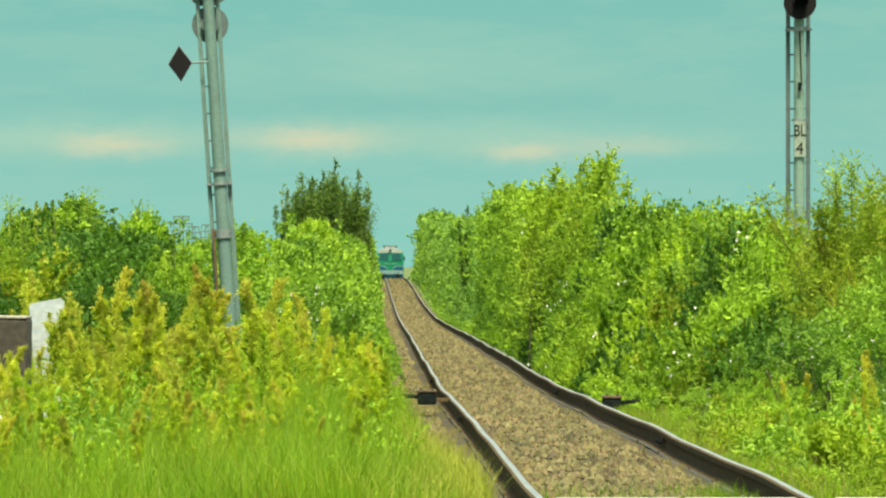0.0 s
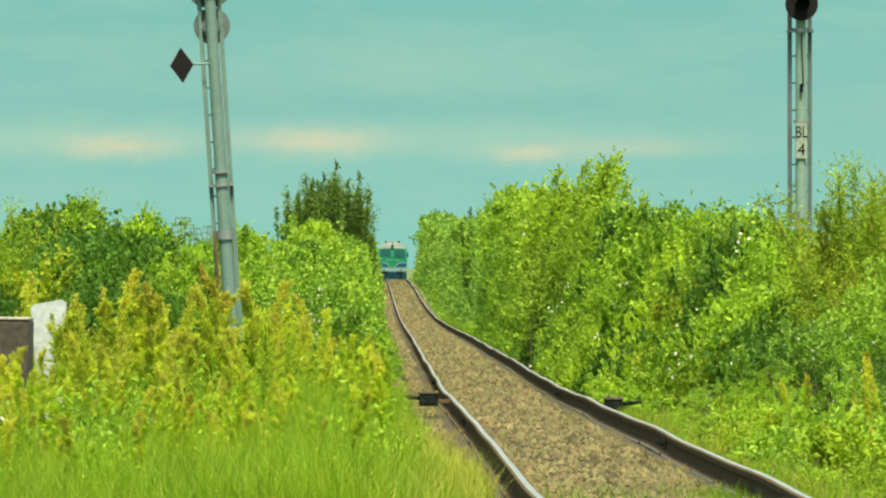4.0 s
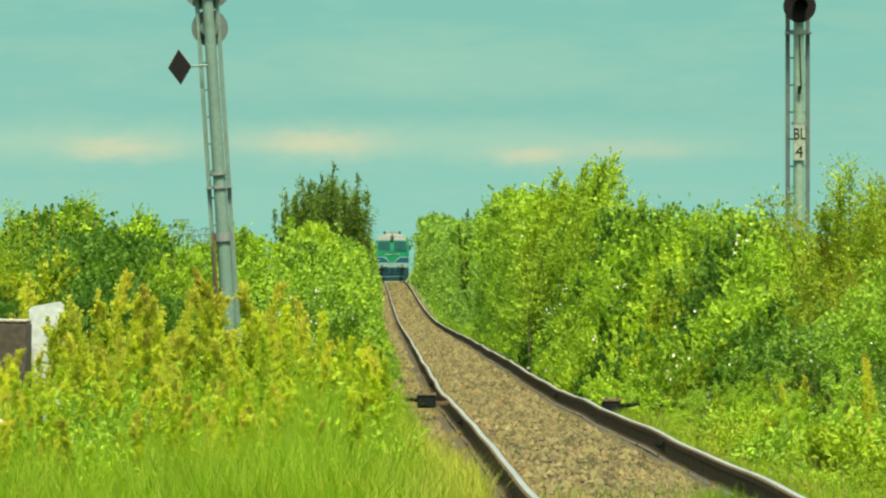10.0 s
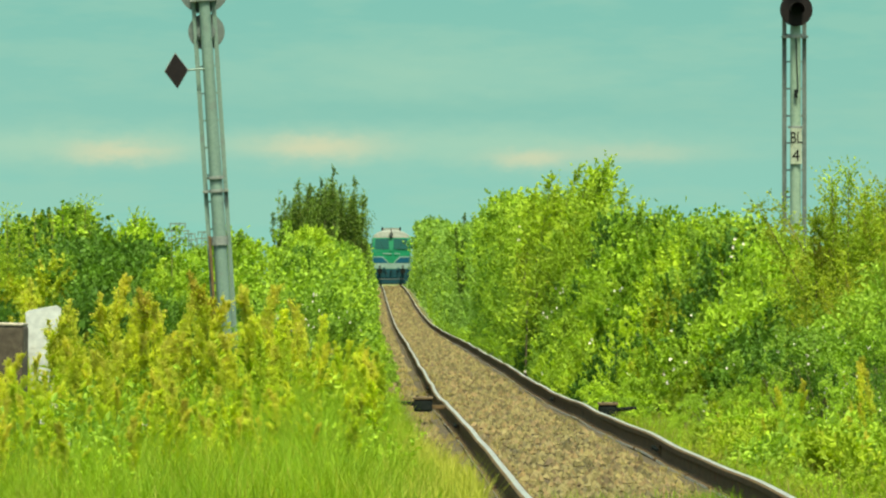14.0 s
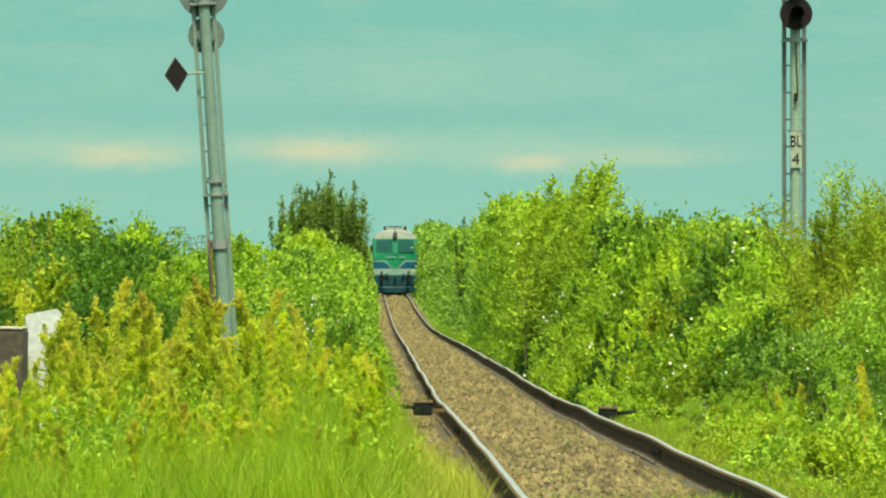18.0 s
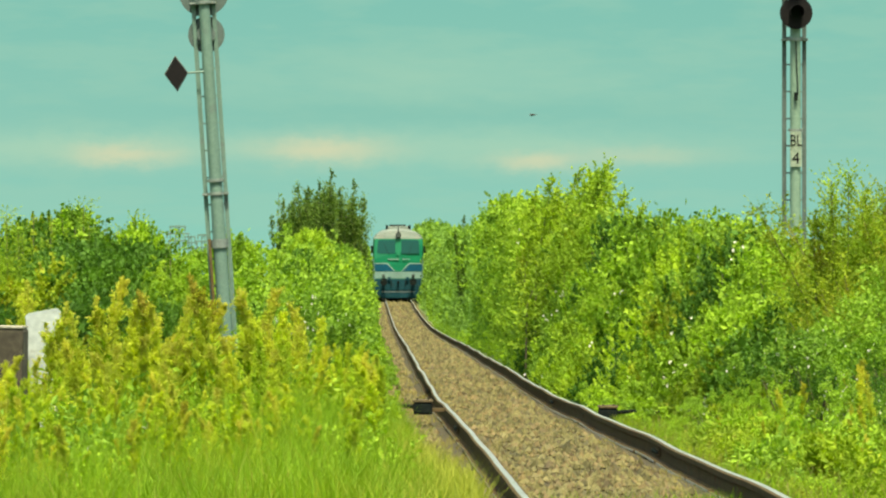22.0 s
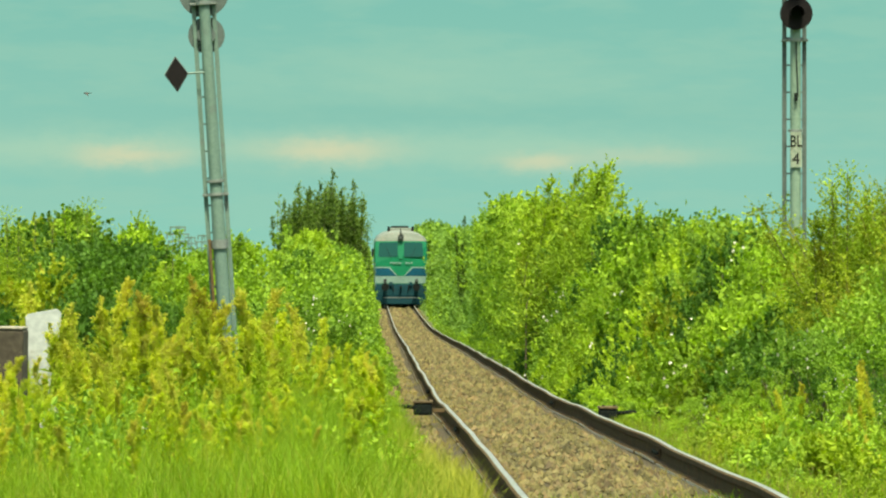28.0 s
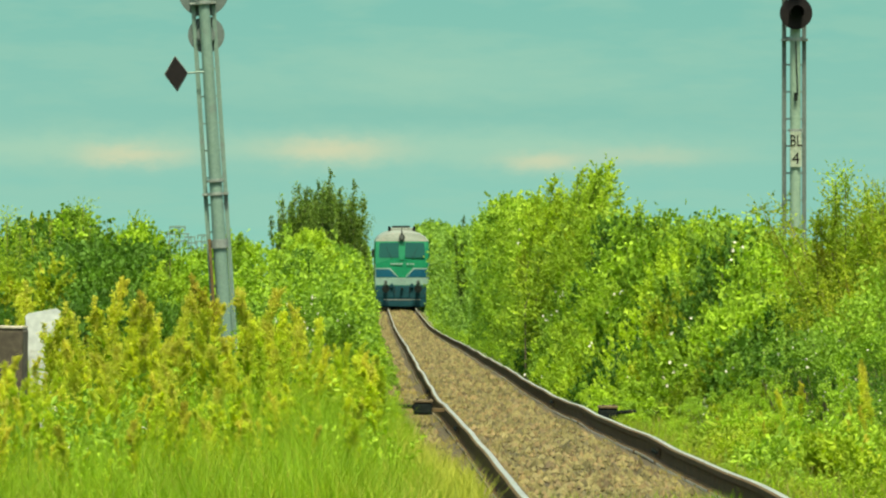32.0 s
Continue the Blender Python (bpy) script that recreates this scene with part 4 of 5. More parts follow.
rng = np.random.default_rng(404)
# the dark brambles put shaded hollows of the bank into leaf colour
GREENS = [(MID, "fresh green bramble in the bank beside the track")] * 3 + [(LIME, "bright lime-green shrub in the bank beside the track")] * 5 + \
         [(WILLOW, "soft green shrub with arching shoots")] * 3 + [(OLIVE, "olive-green shrub with arching shoots")] * 2 + \
         [(PALE_LEAF, "yellow-green shrub in the bank beside the track")] * 4 + [(DARK, "dark green leafy bramble in the bank")] * 3
# the near bank of the far side, shrub by shrub
k = 21000
d, s = 55 + 57 * rng.uniform(0, 1, k) ** 1.25, 1.25 * rng.uniform(0, 1, k)
m = thin(d, s, rng, 1.5, 3.2, 21, 40, 0.06, 2.1)
p, n = skin(bank_right, d[m], s[m])
n *= np.where(n[:, :1] > 0.2, -1, 1)
split_hedge(p, n, 5, 1.45, GREENS, "shrub", "shrub", rng, 0.043, 31, 0.30, (0.16, 0.0, 0.0), white=0.024)
# its far wall
k = 30000
d = 110 + 330 * rng.uniform(0, 1, k) ** 1.15
s = 1.25 * rng.uniform(0, 1, k)
m = thin(d, s, rng, 0.12, 9.0, 5, 11, 0.1, 2.2)
d = d[m]
p, n = skin(bank_right, d, s[m])
size = 0.056 + 0.00034 * (d - 60)
m = d + 14 * ripple(p[:, 2] * 0.9, 4) < 172
# nearer stretch: the sunlight on this wall is put into paler leaf colours
far_hedge(p[m], n[m], (MID, LIME, PALE_LEAF, WILLOW, PALE_LEAF, LIME, PALE_LEAF), size[m], rng, 13)
# farthest stretch, its haze painted by the bluish leaves
far_hedge(p[~m], n[~m], (MID, HAZY_LEAF, HAZY_LEAF, LIME, HAZY_LEAF), size[~m], rng, 13)
# the near side: mounded front, then the wall
k = 16000
x, s = rng.uniform(-5.9, -0.22, k), 1.15 * rng.uniform(0, 1, k) ** 0.85
m = thin(x, s, rng, 1.9, 5.0, 121, 140, 0.06, 2.1)
p, n = skin(mound_left, x[m], s[m])
n *= np.where(n[:, 1:2] > 0.3, -1, 1)
# the one dark entry imitates a shaded hollow by its leaf colour
LIMES = [(LIME, "bright lime-green hedge shrub beside the track")] * 5 + [(PALE_LEAF, "yellow-green hedge shrub beside the track")] * 2 + [(MID, "fresh green hedge shrub beside the track")] * 2 + [(DARK, "dark green leafy shrub in the hedge")]
CROWNS = [(MID, "fresh green shrub in the hedge")] * 4 + [(OLIVE, "olive-green shrub with long shoots")] * 2 + [(LIME, "bright lime-green hedge shrub beside the track")] * 3 + [(DARK, "dark green leafy shrub in the hedge")]
# mostly dark leaves: the hedge's shade low down is put into leaf colour
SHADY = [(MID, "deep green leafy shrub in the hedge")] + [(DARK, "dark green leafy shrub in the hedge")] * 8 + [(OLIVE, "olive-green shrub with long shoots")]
m = p[:, 0] + 0.25 * ripple(p[:, 2] * 2, 5) > -2.75
split_hedge(p[m], n[m], 6, 1.2, LIMES, "shrub", "shrub", rng, 0.043, 32, 0.27, (0, 0, 0), 0.36, white=0.006)
# crowns above this height; below it the leaf colour itself carries the shade
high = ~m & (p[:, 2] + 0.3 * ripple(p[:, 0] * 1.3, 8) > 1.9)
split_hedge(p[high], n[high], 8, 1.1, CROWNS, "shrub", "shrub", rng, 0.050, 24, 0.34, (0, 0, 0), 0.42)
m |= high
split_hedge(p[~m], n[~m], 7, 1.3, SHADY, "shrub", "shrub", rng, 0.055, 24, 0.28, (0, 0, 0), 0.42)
k = 12500
d = 72 + 365 * rng.uniform(0, 1, k) ** 1.3
p, n = skin(bank_left, d, 1.25 * rng.uniform(0, 1, k))
n *= np.where(n[:, :1] < -0.2, -1, 1)
far_hedge(p, n, (MID, LIME, MID, LIME, MID), 0.058 + 0.00034 * (d - 60), rng, 12)

# the depth of both hedges behind their skins
d = 64.0
while d < 430:
    for c in ((1, 2) if d < 150 else (1,)):
        top = float(bank_right(np.array([d]), np.array([1.0]))[0, 2]) - rail_z(d) + 0.2
        if d < 150:
            grow(rnd.choice((lime, mids, mids, olives)), 4.6 + 1.5 * c + rnd.uniform(-0.25, 0.25), d, 0.86 * top / 2.45)
            grow(rnd.choice((lime, mids, mids, olives)), -1.9 - 1.6 * c + rnd.uniform(-0.25, 0.25), max(d, 84), 0.84 * (2.25 + 0.006 * (d - 84)) / 2.45)
        else:
            grow(far, 5.2 + rnd.uniform(-0.1, 0.3), d, 0.86 * top / 3.6)
            grow(far, -2.2 + rnd.uniform(-0.3, 0.1), d, 0.84 * (2.9 + 0.002 * (d - 200)) / 3.6)
    d += 2.6 + 0.03 * (d - 60)
# the hedges beyond the crest
for d in np.arange(438, 690, 16.0):
    for x in (5.0, 7.6, -2.3, -5.0):
        join(rnd.choice(far), x + rnd.uniform(-0.3, 0.3), d, rnd.uniform(0.85, 1.0) - 0.0026 * (d - 438))

# low growth at the foot of the hedges, stepping down to the rails
for d in np.arange(58, 250, 1.7):
    join(rnd.choice(tangle), (2.86 if d < 110 else 2.88) + rnd.uniform(-0.05, 0.12), d, rnd.uniform(0.10, 0.2))
    if d > 66:
        join(rnd.choice(tangle), float(np.interp(d, [66, 80, 100, 130, 250], [0.10, 0.27, 0.32, 0.2, 0.2])) + rnd.uniform(-0.2, 0.06), d, rnd.uniform(0.10, 0.2))

# the near end of the bank beside the signal mast
for x, d, s, pool in ((4.6, 51.5, 0.72, roses), (4.25, 53, 0.66, roses), (3.9, 55, 0.55, roses), (4.2, 49, 0.45, roses), (4.5, 47.5, 0.45, roses), (3.7, 51, 0.34, fine), (3.25, 54, 0.25, fine),
                      (3.6, 53.0, 0.34, fine), (3.4, 51.0, 0.25, fine), (3.1, 55.5, 0.22, fine), (3.5, 48.5, 0.26, fine), (3.8, 46, 0.28, fine), (4.2, 44.5, 0.28, fine), (4.75, 50, 0.7, fine), (4.9, 52, 0.8, fine), (4.42, 50.5, 0.5, darks), (4.0, 54, 0.48, darks), (4.75, 48.5, 0.42, darks)):
    plant(rnd.choice(pool), x, d, s, 0.5)
brush = [plume("shrub", 300 + i, 2.9, 0.7, (OLIVE, WILLOW)[i], 13, 0.031, "tall feathery green shrub beside the signal mast", 0.03, 1900, 0.55, 0.26) for i in range(2)]
for x, d, s, k in ((4.95, 57.6, 0.92, 0), (5.02, 58, 1.0, 1), (5.1, 58.5, 0.84, 0), (5.26, 58, 0.9, 1), (5.42, 58.5, 0.96, 0), (5.15, 56.5, 0.8, 0), (4.95, 56.0, 0.66, 1), (5.38, 56.2, 0.8, 1), (4.8, 55.6, 0.52, 1), (5.65, 58, 0.95, 0), (5.5, 57, 0.85, 1), (5.08, 59, 0.98, 1), (5.18, 59.5, 0.9, 0), (5.15, 60, 0.85, 1), (5.35, 60, 0.95, 0), (5.6, 60, 0.95, 1), (4.85, 57, 0.56, 0), (5.0, 57.5, 0.75, 1)):
    plant(brush[k], x, d, s, 0.8)
# wild roses and dark shrubs at the foot of the left hedge
plant(roses[0], -1.02, 65.5, 0.80, 0.5)
plant(roses[1], -0.78, 66.0, 0.78, 0.5)
plant(roses[1], -1.45, 65.0, 0.6, 0.5)
for x, s in ((-3.1, 1.06), (-2.7, 1.08), (-2.35, 1.08), (-2.0, 1.1), (-1.7, 1.1), (-1.4, 1.1)):
    plant(rnd.choice(fine), x, 80.0 + rnd.uniform(-0.5, 0.5), s)
# feathery shoots above the bushes behind the weeds
for x, d, s in ((-4.72, 72, 0.96), (-4.58, 72.5, 0.9), (-4.95, 73, 0.85), (-3.98, 76, 1.02), (-3.86, 76.5, 0.94), (-3.5, 76, 0.96), (-3.35, 76.5, 0.94), (-3.1, 76, 0.9), (-2.85, 77, 0.84), (-5.2, 74, 0.9)):
    plant(brush[1], x, d, s, 0.8)
sprouts = [plume("shrub", 310 + i, 2.72, 0.2, (MID, LIME, OLIVE)[i], 4, 0.052, "pointed leafy shoots above the hedge", 0.03, 420, 0.2, 0.05) for i in range(3)]
for x, d, s, k in ((-4.62, 76, 0.98, 2), (-4.42, 76.5, 0.97, 2), (-3.97, 76, 1.02, 1), (-3.9, 76.3, 0.95, 0), (-3.63, 76, 0.97, 0), (-3.28, 76, 0.97, 1), (-3.12, 76.5, 0.93, 0), (-2.8, 76, 0.92, 0), (-4.85, 76, 0.93, 0), (-2.95, 77, 0.9, 1)):
    plant(sprouts[k], x, d, s * 1.05, 0.8)


def settle(name, label, category):
    """Turns the joined growth into one object of uncountable plants."""
    t = thing(name, pose(0, 0, 0), label, category, kind="stuff")
    for key, (vs, fs) in JOINED.items():
        me = bpy.data.meshes.new("growth")
        me.from_pydata(np.vstack(vs).tolist(), [], fs)
        part("growth", me, bpy.data.materials[key], t)["kind"] = "stuff"
    for key, vs in SKIN.items():
        part("foliage", quads("foliage", np.concatenate(vs)), bpy.data.materials[key], t)["kind"] = "stuff"
    JOINED.clear(), SKIN.clear()


settle("hedge", "dense green clipped hedge lining the track into the distance", "hedge")

# taller plants that stand out of the hedge
reeds = [plume("sapling", 81, 3.7, 0.8, WILLOW, 12, 0.055, "tall willow shoots leaning out of the hedge", 0.22, 1500, 0.52, 0.08),
         plume("sapling", 82, 3.6, 0.5, WILLOW, 6, 0.055, "tall slender willow shoots above the hedge", 0.32, 1500, 0.5),
         plume("sapling", 83, 3.6, 0.25, MID, 2, 0.055, "single leafy shoots standing above the hedge", 0.05, 200, 0.22)]
for x, d, s, k in ((2.86, 99, 0.94, 1), (3.02, 100, 1.0, 0), (3.12, 98, 1.02, 1), (3.2, 101, 1.08, 1), (2.9, 101, 0.92, 1), (3.4, 97, 0.92, 1), (3.75, 96, 0.86, 1), (3.05, 99, 1.0, 1)):
    plant(reeds[k], x, d, s, 1.2, turn=rnd.uniform(-35, 35))
for x, d, s in ((3.28, 116, 1.03), (3.3, 122, 1.02), (3.3, 138, 1.05), (3.35, 147, 1.08), (3.5, 190, 1.1), (3.6, 260, 1.2), (4.1, 86, 0.74), (4.6, 80, 0.73), (4.4, 78, 0.70), (4.85, 75, 0.70), (4.9, 70, 0.68), (5.1, 68, 0.68), (4.9, 66, 0.64)):
    plant(reeds[2], x, d, s, 1.4, lean=rnd.uniform(-3, 6))
poplars = [tree("poplar_tree", 91, 6.0, 0.85, POPLAR, 430, 15, 0.075, "dark green upright tree behind the hedge"),
           tree("poplar_tree", 92, 5.6, 0.72, POPLAR, 400, 15, 0.075, "dark green upright tree behind the hedge")]
spire = plume("poplar_tree", 93, 5.75, 1.1, POPLAR, 13, 0.066, "dark green tree with steep pointed shoots", 0.0, 1300, 0.33)
for x, d, s, k in ((-2.2, 207, 0.98, 0), (-1.85, 208, 1.03, 1), (-2.6, 208, 0.93, 1), (-1.05, 208, 0.98, 1), (-0.75, 209, 0.90, 0), (-0.6, 208, 0.82, 1)):
    plant(poplars[k], x, d, s, 0.8)
for x, d, s in ((-2.3, 203, 0.98), (-1.85, 204, 1.07), (-2.75, 205, 0.88), (-2.05, 205, 1.0), (-1.6, 206, 0.90), (-1.1, 206, 1.0), (-0.72, 207, 0.88), (-0.9, 206, 0.95), (-0.45, 207, 0.66), (-3.0, 206, 0.74), (-2.5, 204, 0.95), (-2.9, 204, 0.9), (-2.65, 206, 0.97), (-2.45, 206, 0.9), (-1.3, 208, 0.92)):
    plant(spire, x, d, s, 0.8)
plant(spire, 3.6, 196, 0.74, 0.8)
plant(reeds[2], -3.45, 206, 1.55, 0.9)
plant(reeds[2], -3.35, 206.5, 1.45, 0.9)
retire(*reeds, *brush, *sprouts, spire, *lite, *fine, *tangle, *lime, *mids, *darks, *olives, *roses, *far, *poplars)


def dock(seed, h, mat, label, tipmat):
    """Tall weed: a stem, narrow leaves, and a feathery plume of arching side branches set with tiny seeds."""
    rng = np.random.default_rng(seed)
    t = thing("dock_weed", pose(0, 0, 0), label, "weed")
    nod = rng.uniform(0, 6.28)
    nod = np.array([math.cos(nod), math.sin(nod), 0]) * rng.uniform(0.05, 0.16)
    bm = bmesh.new()
    tube((0, 0, -0.03), (0.02, 0, h * 0.55), 0.009, 0.006, 5, bm)
    tube((0.02, 0, h * 0.55), nod * 0.35 + np.array([0, 0, h * 0.86]), 0.006, 0.004, 5, bm)
    tube(nod * 0.35 + np.array([0, 0, h * 0.86]), nod + np.array([0, 0, h]), 0.004, 0.002, 4, bm)
    part("stem", bm, HERB, t)["kind"] = "stuff"
    k = 30
    w = np.sort(rng.uniform(0.0, 1.0, k)) ** 0.85
    z0 = (0.42 + 0.56 * w) * h
    a = rng.uniform(0, 6.28, k)
    ln = (0.27 - 0.19 * w) * rng.uniform(0.5, 1.3, k)
    away = np.stack([np.cos(a), np.sin(a), 0 * a], 1) * 0.36 + nod * 2.6
    base = np.stack([0.02 + 0 * a, 0 * a, z0], 1) + nod * (np.clip((w - 0.3) / 0.7, 0, 1) ** 2)[:, None]
    bow = base + away * (ln * 0.42)[:, None] + np.array([0, 0, 1.0]) * (ln * 0.85)[:, None]
    tip = base + away * (ln * 0.85)[:, None] + np.array([0, 0, 1.0]) * (ln * rng.uniform(0.75, 1.15, k))[:, None]
    n = 3000
    c = rng.integers(0, k, n)
    u = rng.uniform(0.08, 1, (n, 1))
    bead = 0.5 + 0.5 * np.sin(u * 24 + c[:, None])
    off = rng.normal(size=(n, 3)) * (0.007 + 0.009 * bead * (1.2 - 0.75 * u))
    p = base[c] * (1 - u) ** 2 + 2 * bow[c] * u * (1 - u) + tip[c] * u ** 2 + off
    face = unit(np.stack([p[:, 0] * 5, p[:, 1] * 5, 0.4 + 0 * p[:, 2]], 1) + unit(off) * 0.6)
    run = unit((bow - base)[c] * (1 - u) + (tip - bow)[c] * u)
    v = leaves(p, rng.normal(size=(n, 3)) * 0.3 + run, np.full(n, 0.019), 0.27, rng, face, 0.25)
    dry = (w[c] + rng.normal(size=n) * 0.16) > 0.80
    part("panicle", quads("panicle", v[~dry]), mat, t, "feathery seed head")["kind"] = "stuff"
    part("panicle", quads("panicle", v[dry]), tipmat, t, "riper tip of the seed head")["kind"] = "stuff"
    m = 46
    z = rng.uniform(0.02, 0.72, m) * h
    a = rng.uniform(0, 6.28, m)
    dd = np.stack([np.cos(a), np.sin(a), rng.uniform(0.2, 1.4, m)], 1)
    part("foliage", leaf_mesh("foliage", np.stack([0 * z, 0 * z, z], 1), dd, 0.115, 0.14, rng), HERB, t, "narrow green leaves")
    return t


docks = [dock(100 + i, 1.18, SEED, "tall golden-olive weed in seed", OCHRE) for i in range(6)]
greens = [dock(120 + i, 1.18, GREEN_SEED, "tall yellow-green weed in seed", SEED) for i in range(5)]
rusts = [dock(110 + i, 1.15, SEED, "tall weed with a dry brown seed head", RUST if i else OCHRE) for i in range(3)]
for i in range(170):
    x, d = rnd.uniform(-4.2, 0.14), 41 + 17 * rnd.random() ** 0.8
    bearing = x / d
    s = rnd.uniform(0.72, 1.2) * (0.55 + 0.45 * min(1.0, max(0.0, (0.45 - x) / 1.4))) * (0.7 if d < 45 else 1.0)
    if x < -0.15 and d > 46:
        s *= 0.96
    if -0.068 < bearing < -0.0525 and d < 54.8:
        s = min(s * 0.9, 0.93)
    if -0.0285 < bearing < -0.0225:
        s = min(s, 0.95)
    if d > 53 and i % 2:
        join(rnd.choice(docks + greens), x, d, s)
        continue
    plant(rnd.choice(greens if rnd.random() < (0.6 if x > -1.2 else 0.25) else docks) if rnd.random() < 0.96 else rnd.choice(rusts), x, d, s, 1.5 if rnd.random() < 0.3 else 0)
for x, d, s, pool in ((-3.44, 56, 1.52, docks), (-3.52, 56.4, 1.2, docks), (-2.88, 50.4, 1.36, docks), (-2.80, 50.8, 1.2, docks), (-2.34, 50, 1.46, docks), (-2.40, 50.5, 1.36, docks), (-1.97, 50, 1.36, rusts), (-2.09, 50.3, 1.33, docks),
                      (-1.83, 49.5, 1.24, docks), (-1.44, 50, 1.3, docks), (-1.37, 49.4, 1.44, rusts), (-1.47, 49.6, 1.3, rusts), (-1.47, 50.3, 1.25, docks), (-1.08, 50, 1.33, docks), (-0.98, 50.5, 1.28, docks),
                      (-0.7, 51, 1.18, docks), (-1.05, 53, 1.08, docks), (-1.30, 50.6, 0.8, docks), (-2.2, 51, 1.3, docks), (-1.75, 51.5, 1.28, docks), (-0.45, 52, 1.05, greens), (-0.85, 52, 1.12, greens), (-3.2, 49, 0.95, docks), (-3.08, 46.5, 1.0, docks), (-2.98, 46.0, 0.95, docks), (-2.93, 47, 0.84, greens), (-2.65, 51, 1.28, docks)):
    plant(rnd.choice(pool), x, d, s * 0.99, 1.5)
for i in range(34):
    plant(rnd.choice(greens), rnd.uniform(-0.5, 0.14), rnd.uniform(46, 64), rnd.uniform(0.45, 0.68), 1.2 if i % 4 == 0 else 0)
for i in range(112):
    d = rnd.uniform(35.5, 44.5)
    plant(rnd.choice(greens if i % 3 else docks), rnd.uniform(-3.1, 0.05), d, rnd.uniform(0.42, 0.78) * (1.0 if d > 39 else 0.8), 1.2 if i % 5 == 0 else 0)
for i in range(34):
    plant(rnd.choice(greens), rnd.uniform(-2.6, 0.1), rnd.uniform(35.5, 39), rnd.uniform(0.34, 0.55), 1.2 if i % 5 == 0 else 0)
for x, d, s in ((4.05, 46.5, 0.75), (4.2, 47, 0.62), (4.0, 45.5, 0.5), (3.6, 49, 0.55), (4.35, 49, 0.7), (3.9, 51, 0.6), (3.75, 44, 0.42), (4.5, 51, 0.8), (4.3, 45.5, 0.6), (4.15, 48.5, 0.5), (3.95, 47.5, 0.42), (4.4, 47.5, 0.72), (3.3, 47, 0.34), (3.5, 45, 0.36), (4.25, 50, 0.7), (3.1, 50, 0.3)):
    plant(rnd.choice(docks[:3] + rusts), x, d, s, 1.2)
retire(*docks, *greens, *rusts)


def herb(seed, h, mat, size, label, flowers=0):
    """Low leafy weed of several stems."""
    rng = np.random.default_rng(seed)
    t = thing("herb", pose(0, 0, 0), label, "weed")
    k = 16
    d = unit(rng.normal(size=(k, 3)) * np.array([0.5, 0.5, 0.1]) + np.array([0, 0, 1]))
    ln = h * rng.uniform(0.5, 1.0, (k, 1))
    bm = bmesh.new()
    for i in range(k):
        tube((0, 0, -0.02), d[i] * ln[i], 0.005, 0.002, 4, bm)
    part("stalk", bm, HERB, t)["kind"] = "stuff"
    u = rng.uniform(0.1, 1, (k, 26, 1))
    p = d[:, None] * ln[:, None] * u + rng.normal(size=(k, 26, 3)) * 0.025
    part("foliage", leaf_mesh("foliage", p.reshape(-1, 3), (rng.normal(size=p.shape) + np.array([0, 0, 0.5])).reshape(-1, 3), size, 0.3, rng), mat, t)
    if flowers:
        for q in (d * ln)[:flowers]:
            part("flower_head", leaf_mesh("flower_head", np.repeat(q[None], 9, 0), rng.normal(size=(9, 3)), 0.035, 0.5, rng), PETAL, t, "white flower head")
    return t


herbs = [herb(200 + i, 0.5, (HERB, OLIVE, WILLOW, MID, HERB, LIME)[i], (0.052, 0.060, 0.045, 0.07, 0.06, 0.05)[i], "low yellow-green weed beside the rail") for i in range(6)]
sorrel = herb(207, 0.45, RUST, 0.045, "low weed gone brown and dry beside the rail")
tall = [herb(220 + i, 0.95, (LIME, WILLOW, HERB)[i], 0.07, "tall leafy green weed among the docks") for i in range(3)]
white_herb = herb(210, 0.75, MID, 0.07, "leafy weed with white flower heads", 2)
for i in range(190):
    x, d = rnd.uniform(2.75, 4.9), rnd.uniform(34, 60)
    far_out = (x - 2.7) / 2.0
    if d < 38 and x < 2.9:
        continue
    s = rnd.uniform(0.35, 0.95) * (0.5 + 0.85 * far_out)
    if d < 43:
        plant(rnd.choice(herbs if i % 9 else [sorrel]), x, d, s, 0.8 if rnd.random() < 0.1 else 0)
    else:
        join(rnd.choice(herbs if i % 7 else [sorrel]), x, d, s * (1.25 if i % 5 == 0 else 0.9))
for x, d, s in ((-1.86, 41.5, 0.98), (-2.25, 40.5, 1.08), (-2.1, 40.8, 1.1), (-2.35, 43, 1.2)):
    plant(white_herb, x, d, s)
for i in range(120):
    d = rnd.uniform(40, 60)
    x, s = rnd.uniform(-4.2, -0.5), rnd.uniform(0.55, 1.0) * (0.8 if d < 46 else 1.15)
    plant(rnd.choice(tall), x, d, min(s, 0.62) if x < -0.0525 * d else s, 1.2 if rnd.random() < 0.1 else 0)
for i in range(46):
    d = rnd.uniform(47, 64)
    plant(rnd.choice(herbs), rnd.uniform(-0.35, 0.08), d, rnd.uniform(0.7, 1.05), 0.8 if i % 6 == 0 else 0)
for i in range(40):
    x, d, k, s = rnd.uniform(2.95, 4.3), rnd.uniform(41, 55), rnd.choice((0, 1, 2, 3, 4, 5)), rnd.uniform(0.5, 1.3)
    for j in range(5):
        at = (x + rnd.gauss(0, 0.09), d + rnd.gauss(0, 0.15), s * rnd.uniform(0.8, 1.1) * (0.7 + 0.35 * (x - 3.0)))
        if j:
            join(herbs[k], *at)
        else:
            plant(herbs[k], *at, 0.8)
plant(white_herb, 0.12, 56.0, 0.62)
for i in range(70):
    join(rnd.choice(herbs + tall), rnd.uniform(-2.6, 0.3), rnd.uniform(34, 41), rnd.uniform(0.4, 0.75))
